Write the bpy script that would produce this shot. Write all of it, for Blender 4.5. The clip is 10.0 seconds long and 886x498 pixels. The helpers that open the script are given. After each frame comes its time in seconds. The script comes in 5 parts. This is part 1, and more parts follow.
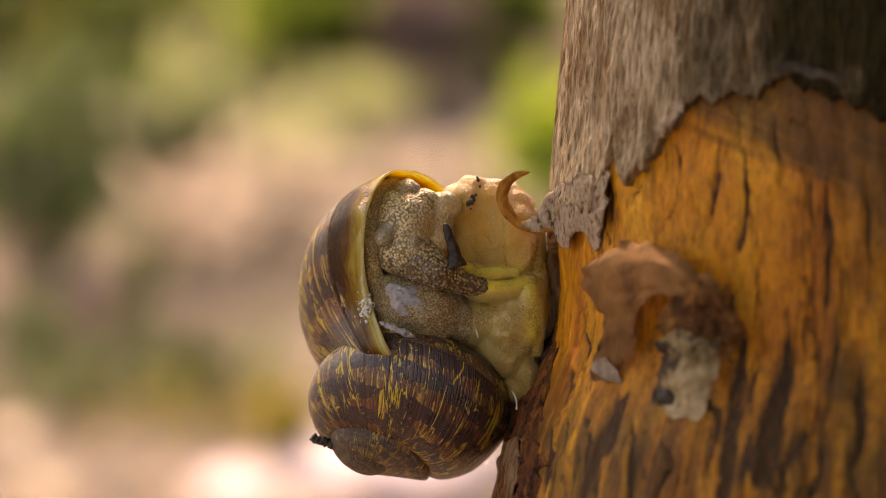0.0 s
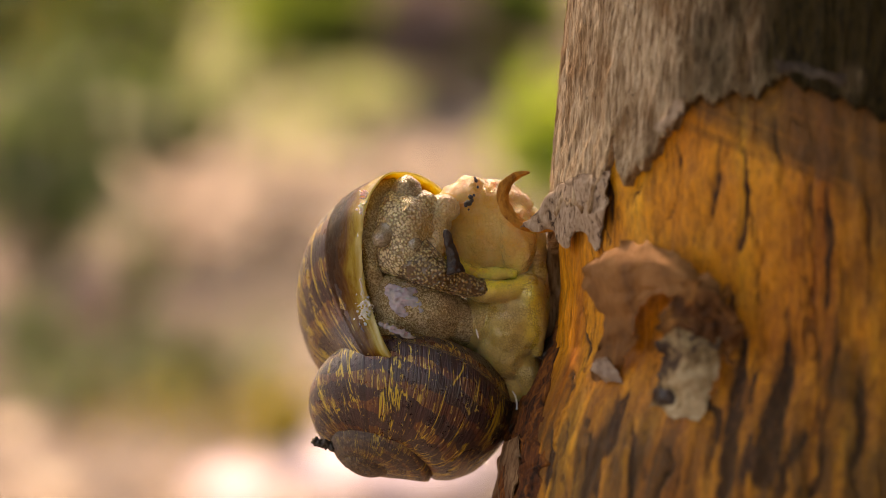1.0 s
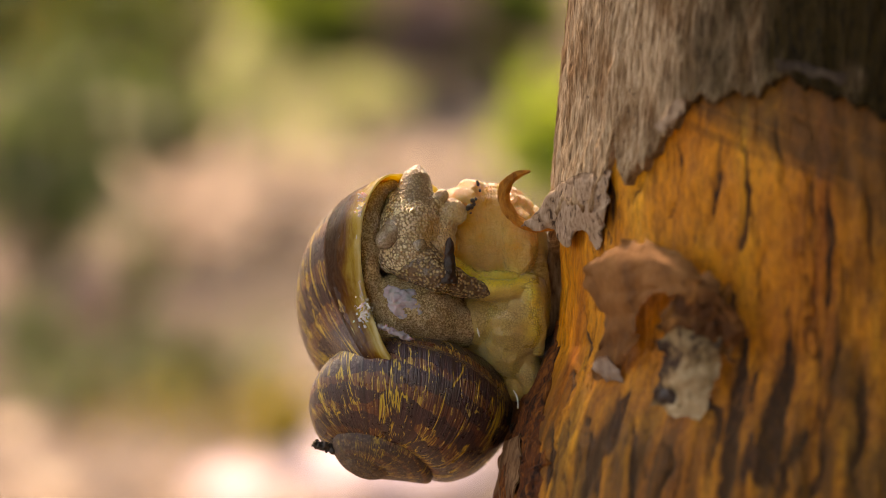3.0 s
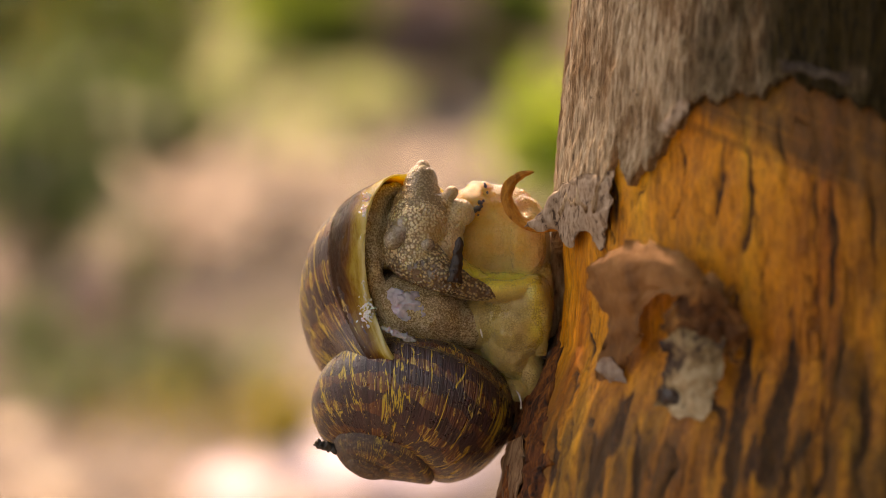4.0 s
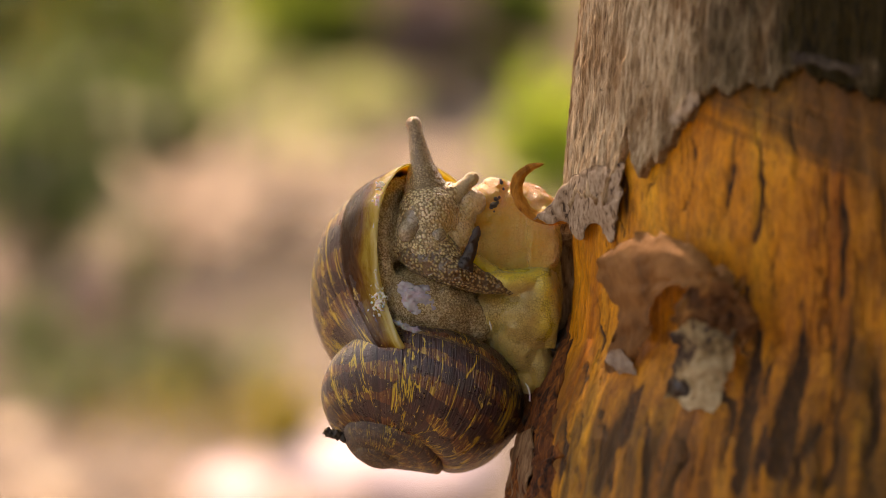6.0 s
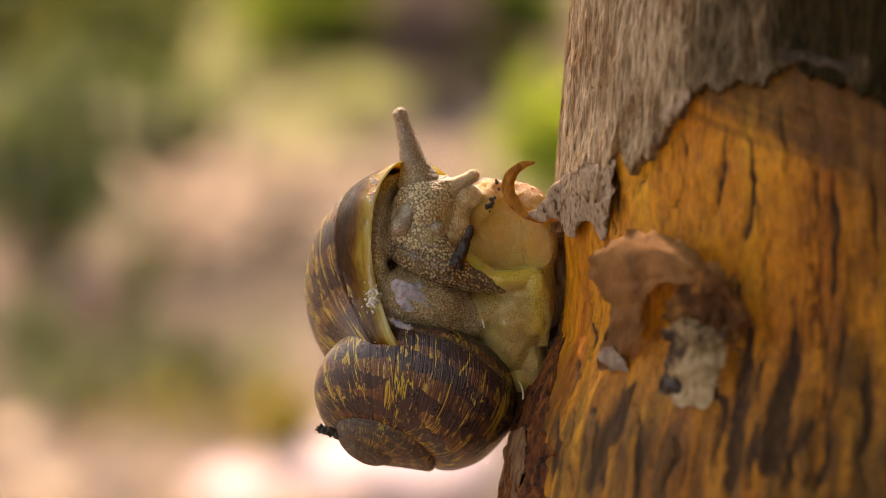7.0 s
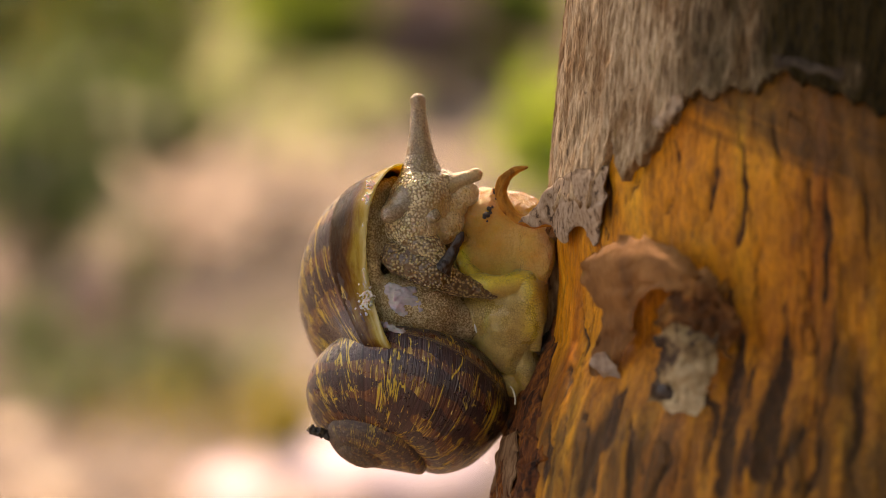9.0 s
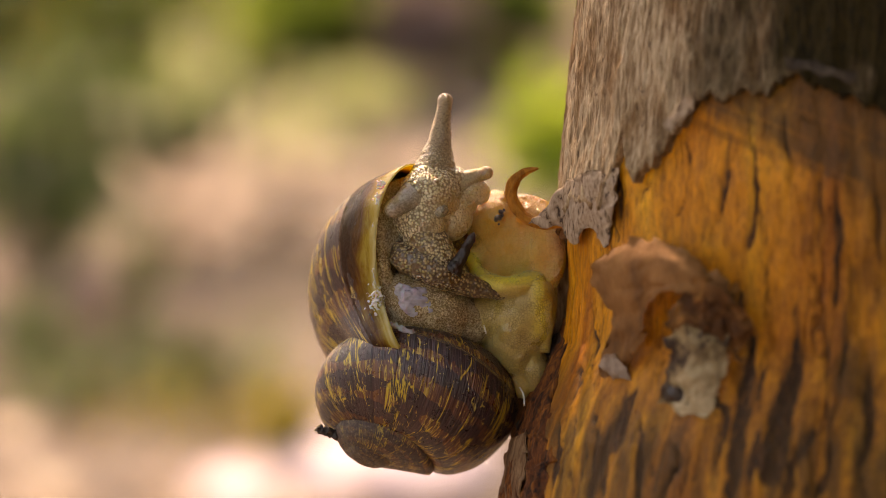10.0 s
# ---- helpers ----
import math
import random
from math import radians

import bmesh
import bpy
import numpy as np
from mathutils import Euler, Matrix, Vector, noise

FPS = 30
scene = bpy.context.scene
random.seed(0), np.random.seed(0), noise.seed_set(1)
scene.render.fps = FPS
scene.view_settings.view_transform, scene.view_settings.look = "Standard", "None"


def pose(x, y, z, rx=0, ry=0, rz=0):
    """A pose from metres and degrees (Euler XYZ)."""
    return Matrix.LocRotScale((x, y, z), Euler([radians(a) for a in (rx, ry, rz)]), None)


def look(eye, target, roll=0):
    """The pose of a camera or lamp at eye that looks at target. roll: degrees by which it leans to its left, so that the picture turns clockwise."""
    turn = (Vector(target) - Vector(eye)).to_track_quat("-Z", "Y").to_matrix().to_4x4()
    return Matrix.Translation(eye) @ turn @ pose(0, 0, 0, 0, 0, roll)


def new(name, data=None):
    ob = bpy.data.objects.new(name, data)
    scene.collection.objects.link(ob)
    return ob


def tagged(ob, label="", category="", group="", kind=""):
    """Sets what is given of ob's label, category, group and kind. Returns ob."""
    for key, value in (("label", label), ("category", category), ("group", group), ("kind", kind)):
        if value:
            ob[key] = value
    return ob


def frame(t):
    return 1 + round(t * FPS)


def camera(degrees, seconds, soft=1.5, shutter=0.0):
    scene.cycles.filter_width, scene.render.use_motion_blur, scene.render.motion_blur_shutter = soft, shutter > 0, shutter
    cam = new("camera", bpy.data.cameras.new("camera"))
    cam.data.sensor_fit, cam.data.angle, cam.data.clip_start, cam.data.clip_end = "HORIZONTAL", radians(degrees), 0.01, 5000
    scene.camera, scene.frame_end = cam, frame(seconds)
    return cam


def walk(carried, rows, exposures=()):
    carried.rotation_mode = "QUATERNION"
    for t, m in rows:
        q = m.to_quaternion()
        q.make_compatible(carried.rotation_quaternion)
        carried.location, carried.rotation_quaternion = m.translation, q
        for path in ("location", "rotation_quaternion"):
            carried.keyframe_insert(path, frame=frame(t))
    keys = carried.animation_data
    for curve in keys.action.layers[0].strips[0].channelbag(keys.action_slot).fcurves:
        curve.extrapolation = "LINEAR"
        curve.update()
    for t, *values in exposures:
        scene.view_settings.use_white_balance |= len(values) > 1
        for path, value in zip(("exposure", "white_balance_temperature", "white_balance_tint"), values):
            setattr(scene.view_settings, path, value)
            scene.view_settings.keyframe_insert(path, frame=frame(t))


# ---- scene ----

# ---- scale of the view: one unit of the plan is U metres, measured in the plane of the snail ----
U = 0.0638e-3
REACH = 5580.0          # camera to that plane, in plan units
PITCH = 10.0            # the camera looks down by this many degrees
HEIGHT = 0.65           # height of the snail above the ground
FRAME = pose(0, 0, HEIGHT, -PITCH, 0, 0)

cam = camera(16.0, 10.0, soft=0.7)
cam.data.dof.use_dof = True
cam.data.dof.focus_distance = (REACH - 125) * U
cam.data.dof.aperture_fstop = 17.0
walk(cam, [(0, FRAME @ pose(0, -REACH * U, 0, 90, 0, 0)), (10.0, FRAME @ pose(0, -REACH * U, 0, 90, 0, 0))],
     exposures=[(0, 1.8, 13900, 29), (10.0, 1.8, 13900, 29)])

# ---- light: open sky, sun high behind the trunk ----
SUN_UP, SUN_AZ = 44.0, -16.0   # azimuth from +y towards +x
world = bpy.data.worlds.new("sky")
scene.world = world
world.use_nodes = True
nt = world.node_tree
sky = nt.nodes.new("ShaderNodeTexSky")
sky.sky_type, sky.sun_disc = "NISHITA", False
sky.sun_elevation, sky.sun_rotation = radians(SUN_UP), radians(SUN_AZ)
nt.links.new(sky.outputs[0], nt.nodes["Background"].inputs[0])
nt.nodes["Background"].inputs[1].default_value = 0.15
sun = new("sun", bpy.data.lights.new("sun", "SUN"))
sun.data.energy, sun.data.angle, sun.data.color = 2.6, radians(1.5), (1.0, 0.93, 0.82)
sd = Vector((math.sin(radians(SUN_AZ)) * math.cos(radians(SUN_UP)), math.cos(radians(SUN_AZ)) * math.cos(radians(SUN_UP)), math.sin(radians(SUN_UP))))
sun.matrix_world = look(sd * 20, (0, 0, 0))


# ---- small tools ----
def plan(px, py, d=0.0):
    """Metres in the view's own space: x right, y away, z up; d is towards the camera, in plan units."""
    k = 1 - np.asarray(d, float) / REACH
    return np.stack(np.broadcast_arrays((np.asarray(px, float) - 784) * k * U, -np.asarray(d, float) * U,
                                        (441 - np.asarray(py, float)) * k * U), -1)


def hash01(i, j, k, seed):
    h = (i * 374761393 + j * 668265263 + k * 1442695041 + seed * 974711) & 0xFFFFFFFF
    for shift, factor in ((13, 1274126177), (16, 1103515245), (15, 1)):
        h = ((h ^ (h >> shift)) * factor) & 0xFFFFFFFF
    return (h & 0xFFFFFF) / float(0xFFFFFF)


def vnoise(p, seed=0):
    """Smooth value noise in -1..1 of points (..., 3)."""
    p = np.asarray(p, float)
    c = np.floor(p).astype(np.int64)
    f = p - c
    f = f * f * (3 - 2 * f)
    out = 0
    for dx in (0, 1):
        for dy in (0, 1):
            for dz in (0, 1):
                w = (f[..., 0] if dx else 1 - f[..., 0]) * (f[..., 1] if dy else 1 - f[..., 1]) * (f[..., 2] if dz else 1 - f[..., 2])
                out = out + w * hash01(c[..., 0] + dx, c[..., 1] + dy, c[..., 2] + dz, seed)
    return out * 2 - 1


def fbm(p, octaves=4, seed=0):
    p = np.asarray(p, float)
    return sum(vnoise(p * 2 ** o, seed + 17 * o) * 0.5 ** o for o in range(octaves))


def grid_faces(nu, nv, wrap_u=False, wrap_v=False):
    iu = np.arange(nu if wrap_u else nu - 1)
    iv = np.arange(nv if wrap_v else nv - 1)
    a, b = np.meshgrid(iu, iv, indexing="ij")
    a1, b1 = (a + 1) % nu, (b + 1) % nv
    return np.stack([a * nv + b, a1 * nv + b, a1 * nv + b1, a * nv + b1], -1).reshape(-1, 4)


def solid(name, verts, faces, mat, parent=None, label="", origin=(0, 0, 0), smooth=True, uv=None, attr=None):
    """One mesh object from vertices (view space, metres) and faces."""
    me = bpy.data.meshes.new(name)
    v = np.asarray(verts, float).reshape(-1, 3) - np.asarray(origin, float)
    me.from_pydata(v.tolist(), [], faces.tolist() if isinstance(faces, np.ndarray) else faces)
    if smooth:
        me.polygons.foreach_set("use_smooth", [True] * len(me.polygons))
    if uv is not None:
        layer = me.uv_layers.new(name="UVMap")
        idx = np.empty(len(me.loops), np.int32)
        me.loops.foreach_get("vertex_index", idx)
        layer.data.foreach_set("uv", np.asarray(uv, np.float32).reshape(-1, 2)[idx].ravel())
    for key, val in (attr or {}).items():
        me.attributes.new(key, "FLOAT", "POINT").data.foreach_set("value", np.asarray(val, np.float32).ravel())
    me.materials.append(mat)
    me.update()
    ob = new(name, me)
    if parent is not None:
        ob.parent = parent
    if label:
        tagged(ob, label)
    return ob


def holder(name, m):
    ob = new(name)
    ob.empty_display_size = 0.01
    ob.matrix_world = m
    return ob


def joined(pieces):
    """Join (verts, faces) pairs into one."""
    vs, fs, n = [], [], 0
    for v, f in pieces:
        v = np.asarray(v, float).reshape(-1, 3)
        vs.append(v)
        fs += [[i + n for i in q] for q in (f.tolist() if isinstance(f, np.ndarray) else f)]
        n += len(v)
    return np.concatenate(vs), fs


def ball(c, r, turn=0.0, nu=20, nv=12):
    """An ellipsoid in plan units: centre (px, py, d), radii (rx, rz, rd), turned in the picture's plane by degrees."""
    u = np.linspace(0, 2 * np.pi, nu, endpoint=False)
    v = np.linspace(0.001, np.pi - 0.001, nv)
    uu, vv = np.meshgrid(u, v, indexing="ij")
    x, z, d = r[0] * np.cos(uu) * np.sin(vv), r[1] * np.cos(vv), r[2] * np.sin(uu) * np.sin(vv)
    a = radians(turn)
    x, z = x * math.cos(a) + z * math.sin(a), -x * math.sin(a) + z * math.cos(a)
    return plan(c[0] + x, c[1] - z, c[2] + d), grid_faces(nu, nv, True)[:, ::-1]


def tube(path, radii, n=16, m=40, squash=1.0):
    """A closed tube along a smooth path of (px, py, d) with radii; squash scales its depth."""
    path, radii = np.asarray(path, float), np.asarray(radii, float)
    s = np.linspace(0, 1, len(path))
    t = np.linspace(0, 1, m)
    pc = np.stack([smooth_line(s, path[:, i], t) for i in range(3)], -1)
    rc = smooth_line(s, radii, t)
    tan = np.gradient(pc, axis=0)
    tan /= np.linalg.norm(tan, axis=1)[:, None] + 1e-9
    up = np.array([0, 0, 1.0])
    side = np.cross(tan, up)
    side /= np.linalg.norm(side, axis=1)[:, None] + 1e-9
    nor = np.cross(side, tan)
    a = np.linspace(0, 2 * np.pi, n, endpoint=False)
    ring = rc[:, None, None] * (np.cos(a)[None, :, None] * side[:, None] + squash * np.sin(a)[None, :, None] * nor[:, None])
    p = pc[:, None] + ring
    faces = grid_faces(m, n, False, True).tolist() + [list(range(n))[::-1], [(m - 1) * n + i for i in range(n)]]
    return plan(p[..., 0], p[..., 1], p[..., 2]), faces


def smooth_line(s, y, t):
    """Monotone-ish cubic through (s, y) at t."""
    s, y = np.asarray(s, float), np.asarray(y, float)
    m = np.gradient(y, s)
    i = np.clip(np.searchsorted(s, t) - 1, 0, len(s) - 2)
    h = s[i + 1] - s[i]
    q = (t - s[i]) / h
    return ((1 + 2 * q) * (1 - q) ** 2 * y[i] + q * (1 - q) ** 2 * h * m[i] + q * q * (3 - 2 * q) * y[i + 1] + q * q * (q - 1) * h * m[i + 1])


def melted(pieces, voxel, smooth=6, factor=0.5):
    """Melt closed pieces into one skin; returns vertices, faces and normals."""
    v, f = joined(pieces)
    me = bpy.data.meshes.new("melt")
    me.from_pydata(v.tolist(), [], f)
    ob = new("melt", me)
    mod = ob.modifiers.new("remesh", "REMESH")
    mod.mode, mod.voxel_size = "VOXEL", voxel * U
    if smooth:
        mod = ob.modifiers.new("smooth", "SMOOTH")
        mod.iterations, mod.factor = smooth, factor
    dg = bpy.context.evaluated_depsgraph_get()
    em = bpy.data.meshes.new_from_object(ob.evaluated_get(dg))
    n = len(em.vertices)
    co, no = np.empty(n * 3), np.empty(n * 3)
    em.vertices.foreach_get("co", co)
    em.vertices.foreach_get("normal", no)
    faces = [list(p.vertices) for p in em.polygons]
    bpy.data.objects.remove(ob)
    bpy.data.meshes.remove(me)
    bpy.data.meshes.remove(em)
    return co.reshape(-1, 3), faces, no.reshape(-1, 3)


# ---- materials ----
def material(name):
    m = bpy.data.materials.new(name)
    m.use_nodes = True
    return m, m.node_tree, m.node_tree.nodes["Principled BSDF"]


def node(tree, kind, *links, **sets):
    n = tree.nodes.new(kind)
    for k, v in sets.items():
        n.inputs[k].default_value = v
    for src, dst in links:
        tree.links.new(src, n.inputs[dst])
    return n


def ramp(tree, fac, stops):
    n = tree.nodes.new("ShaderNodeValToRGB")
    while len(n.color_ramp.elements) < len(stops):
        n.color_ramp.elements.new(0.5)
    for e, (pos, col) in zip(n.color_ramp.elements, stops):
        e.position, e.color = pos, (*col, 1) if len(col) == 3 else col
    tree.links.new(fac, n.inputs[0])
    return n.outputs[0]


def coords(tree, scale=(1, 1, 1), use="Object"):
    tc = tree.nodes.new("ShaderNodeTexCoord")
    mp = tree.nodes.new("ShaderNodeMapping")
    mp.inputs["Scale"].default_value = scale
    tree.links.new(tc.outputs[use], mp.inputs[0])
    return mp.outputs[0]


def noise_tex(tree, vec, scale, detail=4.0, rough=0.55, distort=0.0):
    n = node(tree, "ShaderNodeTexNoise", (vec, "Vector"), Scale=scale, Detail=detail, Roughness=rough, Distortion=distort)
    return n.outputs["Fac"]


def mix(tree, fac, a, b, blend="MIX"):
    n = tree.nodes.new("ShaderNodeMix")
    n.data_type, n.blend_type = "RGBA", blend
    for sock, val in ((n.inputs[0], fac), (n.inputs[6], a), (n.inputs[7], b)):
        if isinstance(val, (int, float)):
            sock.default_value = val
        elif isinstance(val, tuple):
            sock.default_value = (*val, 1)
        else:
            tree.links.new(val, sock)
    return n.outputs[2]


def math_node(tree, op, a, b=0.0):
    n = tree.nodes.new("ShaderNodeMath")
    n.operation = op
    for sock, val in ((n.inputs[0], a), (n.inputs[1], b)):
        if isinstance(val, (int, float)):
            sock.default_value = val
        else:
            tree.links.new(val, sock)
    return n.outputs[0]


def attribute(tree, name):
    n = tree.nodes.new("ShaderNodeAttribute")
    n.attribute_name = name
    return n.outputs["Fac"]


def bump(tree, height, strength, distance, bsdf, under=None):
    n = node(tree, "ShaderNodeBump", (height, "Height"), Strength=strength, Distance=distance)
    if under:
        tree.links.new(under, n.inputs["Normal"])
    tree.links.new(n.outputs[0], bsdf.inputs["Normal"])
    tree.links.new(n.outputs[0], bsdf.inputs["Coat Normal"])
    return n.outputs[0]


def inner_bark_material():
    m, t, b = material("inner_bark")
    v = coords(t, (1, 1, 0.16))
    big = noise_tex(t, v, 75, 5, 0.6, 0.8)
    col = ramp(t, big, [(0.32, (0.40, 0.110, 0.009)), (0.48, (0.68, 0.245, 0.014)), (0.66, (0.82, 0.39, 0.032))])
    mid = noise_tex(t, coords(t, (1, 1, 0.55)), 420, 6, 0.68, 0.6)
    col = mix(t, 0.5, col, ramp(t, mid, [(0.32, (0.42, 0.33, 0.27)), (0.58, (1.08, 1.06, 1.05))]), "MULTIPLY")
    rust = noise_tex(t, coords(t, (1, 1, 0.045)), 260, 6, 0.66, 0.5)
    col = mix(t, ramp(t, rust, [(0.58, (0, 0, 0)), (0.76, (0.35, 0.35, 0.35))]), col, (0.13, 0.040, 0.008))
    # long wavering cracks, some of them closed
    def crack(scale, stretch, wide, mask_scale, start=0.48):
        line = math_node(t, "ABSOLUTE", math_node(t, "SUBTRACT", noise_tex(t, coords(t, (1, 1, stretch)), scale, 4, 0.55, 0.7), 0.5))
        open_at = ramp(t, noise_tex(t, coords(t, (1, 1, 0.3)), mask_scale, 3), [(start, (0, 0, 0)), (start + 0.16, (1, 1, 1))])
        return math_node(t, "MULTIPLY", ramp(t, line, [(0.0, (1, 1, 1)), (wide, (0, 0, 0))]), open_at)
    cracks = math_node(t, "MAXIMUM", crack(110, 0.055, 0.015, 120, 0.60), crack(420, 0.12, 0.024, 160, 0.52))
    col = mix(t, math_node(t, "MULTIPLY", cracks, 0.66), col, (0.060, 0.017, 0.006))
    fine = noise_tex(t, coords(t, (1, 1, 0.35)), 1800, 5, 0.68)
    col = mix(t, 0.62, col, ramp(t, fine, [(0.34, (0.40, 0.32, 0.28)), (0.56, (1.08, 1.08, 1.08))]), "MULTIPLY")
    dark = attribute(t, "fissure")
    speck = noise_tex(t, coords(t, (1, 1, 0.4)), 1000, 6, 0.75)
    dcol = ramp(t, speck, [(0.34, (0.014, 0.007, 0.005)), (0.50, (0.062, 0.023, 0.010)), (0.66, (0.22, 0.08, 0.016))])
    edge = math_node(t, "ADD", dark, math_node(t, "MULTIPLY", math_node(t, "SUBTRACT", speck, 0.5), 0.9))
    col = mix(t, ramp(t, math_node(t, "MULTIPLY", edge, dark), [(0.05, (0, 0, 0)), (0.58, (1, 1, 1))]), col, dcol)
    # light falloff to the right and top is painted into the wood colour
    darkening = math_node(t, "MULTIPLY", attribute(t, "moss_shade"), ramp(t, mid, [(0.3, (1, 1, 1)), (0.75, (0.72, 0.72, 0.72))]))
    col = mix(t, darkening, col, (0.062, 0.027, 0.004))
    t.links.new(col, b.inputs["Base Color"])
    b.inputs["Roughness"].default_value = 0.6
    b.inputs["Specular IOR Level"].default_value = 0.35
    n1 = bump(t, mid, 0.35, 0.0006, b)
    n2 = bump(t, fine, 0.45, 0.0003, b, n1)
    n3 = bump(t, math_node(t, "MULTIPLY", cracks, -1.0), 0.7, 0.0007, b, n2)
    bump(t, math_node(t, "MULTIPLY", speck, dark), 0.8, 0.0008, b, n3)
    return m


def outer_bark_material():
    m, t, b = material("outer_bark")
    v = coords(t, (1, 1, 0.14))
    fib = noise_tex(t, v, 2500, 6, 0.68, 0.3)
    big = noise_tex(t, coords(t, (1, 1, 0.35)), 300, 5, 0.6)
    col = ramp(t, fib, [(0.3, (0.09, 0.045, 0.022)), (0.46, (0.34, 0.235, 0.15)), (0.64, (0.60, 0.47, 0.34))])
    col = mix(t, 0.8, col, ramp(t, big, [(0.38, (0.42, 0.27, 0.14)), (0.56, (1.0, 0.97, 0.92))]), "MULTIPLY")
    spot = noise_tex(t, coords(t, (1, 1, 0.5)), 1100, 3, 0.6)
    col = mix(t, ramp(t, spot, [(0.65, (0, 0, 0)), (0.72, (0.7, 0.7, 0.7))]), col, (0.060, 0.033, 0.022))
    # dark mossy bark, deepened to paint the light falling off rightwards
    col = mix(t, attribute(t, "moss_shade"), col, ramp(t, fib, [(0.35, (0.008, 0.005, 0.002)), (0.6, (0.042, 0.027, 0.006))]))
    t.links.new(col, b.inputs["Base Color"])
    b.inputs["Roughness"].default_value = 0.85
    b.inputs["Specular IOR Level"].default_value = 0.2
    n1 = bump(t, fib, 0.6, 0.0004, b)
    bump(t, spot, 0.3, 0.0004, b, n1)
    return m


def flake_material(name, stops, scale=260, passing=0.0, stretch=0.6):
    m, t, b = material(name)
    n = noise_tex(t, coords(t, (1, 1, stretch)), scale, 6, 0.68, 0.5)
    col = ramp(t, n, stops)
    t.links.new(col, b.inputs["Base Color"])
    b.inputs["Roughness"].default_value = 0.8
    b.inputs["Specular IOR Level"].default_value = 0.25
    bump(t, noise_tex(t, coords(t, (1, 1, 0.3)), 1400, 5, 0.65), 0.6, 0.0003, b)
    if passing:
        tr = node(t, "ShaderNodeBsdfTranslucent", (col, "Color"))
        mx = node(t, "ShaderNodeMixShader", (b.outputs[0], 1), (tr.outputs[0], 2), Fac=passing)
        t.links.new(mx.outputs[0], t.nodes["Material Output"].inputs[0])
    return m


def shell_material():
    m, t, b = material("shell")
    uv = t.nodes.new("ShaderNodeUVMap")
    uv.uv_map = "UVMap"
    sep = node(t, "ShaderNodeSeparateXYZ", (uv.outputs[0], 0))
    # u runs along the spiral, v round the whorl
    def at(su, sv, scale=1.0, detail=3, rough=0.55, distort=0.0, shift=0.0):
        mp = t.nodes.new("ShaderNodeMapping")
        mp.inputs["Scale"].default_value = (su, sv, 1)
        mp.inputs["Location"].default_value = (shift, 0.37 * shift, shift)
        t.links.new(uv.outputs[0], mp.inputs[0])
        return noise_tex(t, mp.outputs[0], scale, detail, rough, distort)
    def over(val, lo, hi, top=1.0):
        return ramp(t, val, [(lo, (0, 0, 0)), (hi, (top, top, top))])
    # horn brown under thin growth lines
    grow = at(150, 3.0, 1.0, 5, 0.65, 0.3)
    horn = ramp(t, grow, [(0.30, (0.048, 0.015, 0.015)), (0.50, (0.125, 0.037, 0.026)), (0.70, (0.28, 0.110, 0.044))])
    # dark purplish bands along the spiral, broken into blotches
    wob = at(9, 9, 1.0, 3, 0.6)
    band = math_node(t, "SINE", math_node(t, "ADD", math_node(t, "MULTIPLY", sep.outputs[1], 2 * math.pi * 13.0), math_node(t, "MULTIPLY", math_node(t, "SUBTRACT", wob, 0.5), 3.0)))
    blot = at(16, 7, 1.0, 4, 0.6, 0.4, 4.0)
    dark_at = math_node(t, "ADD", math_node(t, "MULTIPLY", band, 0.16), blot)
    dark = ramp(t, grow, [(0.35, (0.016, 0.0075, 0.015)), (0.68, (0.062, 0.023, 0.034))])
    dark_fac = over(dark_at, 0.42, 0.46, 0.96)
    col = mix(t, dark_fac, horn, dark)
    # yellow: hair lines packed in the paler bands, and single long crooked streaks
    yellow = ramp(t, at(30, 40, 1.0, 2, 0.5, 0.0, 2.0), [(0.30, (0.30, 0.15, 0.040)), (0.55, (0.56, 0.36, 0.085)), (0.75, (0.80, 0.61, 0.20))])
    hair = math_node(t, "SUBTRACT", math_node(t, "ADD", at(135, 11, 1.0, 4, 0.66, 1.2, 1.0), math_node(t, "MULTIPLY", math_node(t, "SUBTRACT", at(14, 20, 1.0, 2), 0.5), 0.22)), math_node(t, "MULTIPLY", dark_fac, 0.10))
    col = mix(t, over(hair, 0.562, 0.574, 0.95), col, yellow)
    long = math_node(t, "ABSOLUTE", math_node(t, "SUBTRACT", at(26, 2.6, 1.0, 4, 0.62, 0.9, 7.0), 0.5))
    long_at = math_node(t, "MULTIPLY", ramp(t, long, [(0.010, (1, 1, 1)), (0.017, (0, 0, 0))]), over(at(26, 11, 1.0, 3, 0.6, 0.0, 5.0), 0.47, 0.51))
    col = mix(t, long_at, col, (0.66, 0.46, 0.065))
    chip = at(62, 30, 1.0, 3, 0.72, 1.6, 9.0)
    col = mix(t, over(math_node(t, "ADD", chip, math_node(t, "MULTIPLY", math_node(t, "SUBTRACT", at(8, 8, 1.0, 2, 0.5, 0.0, 3.0), 0.5), 0.24)), 0.655, 0.668), col, (0.50, 0.37, 0.10))
    # fresh amber growth behind the lip, lined with brown
    ragged = math_node(t, "MULTIPLY", math_node(t, "SUBTRACT", at(40, 3, 1.0, 4), 0.5), 0.03)
    near = ramp(t, math_node(t, "MULTIPLY", math_node(t, "ADD", math_node(t, "ADD", sep.outputs[0], ragged), 0.062), 8.0), [(0.24, (0, 0, 0)), (0.46, (0.85, 0.85, 0.85))])
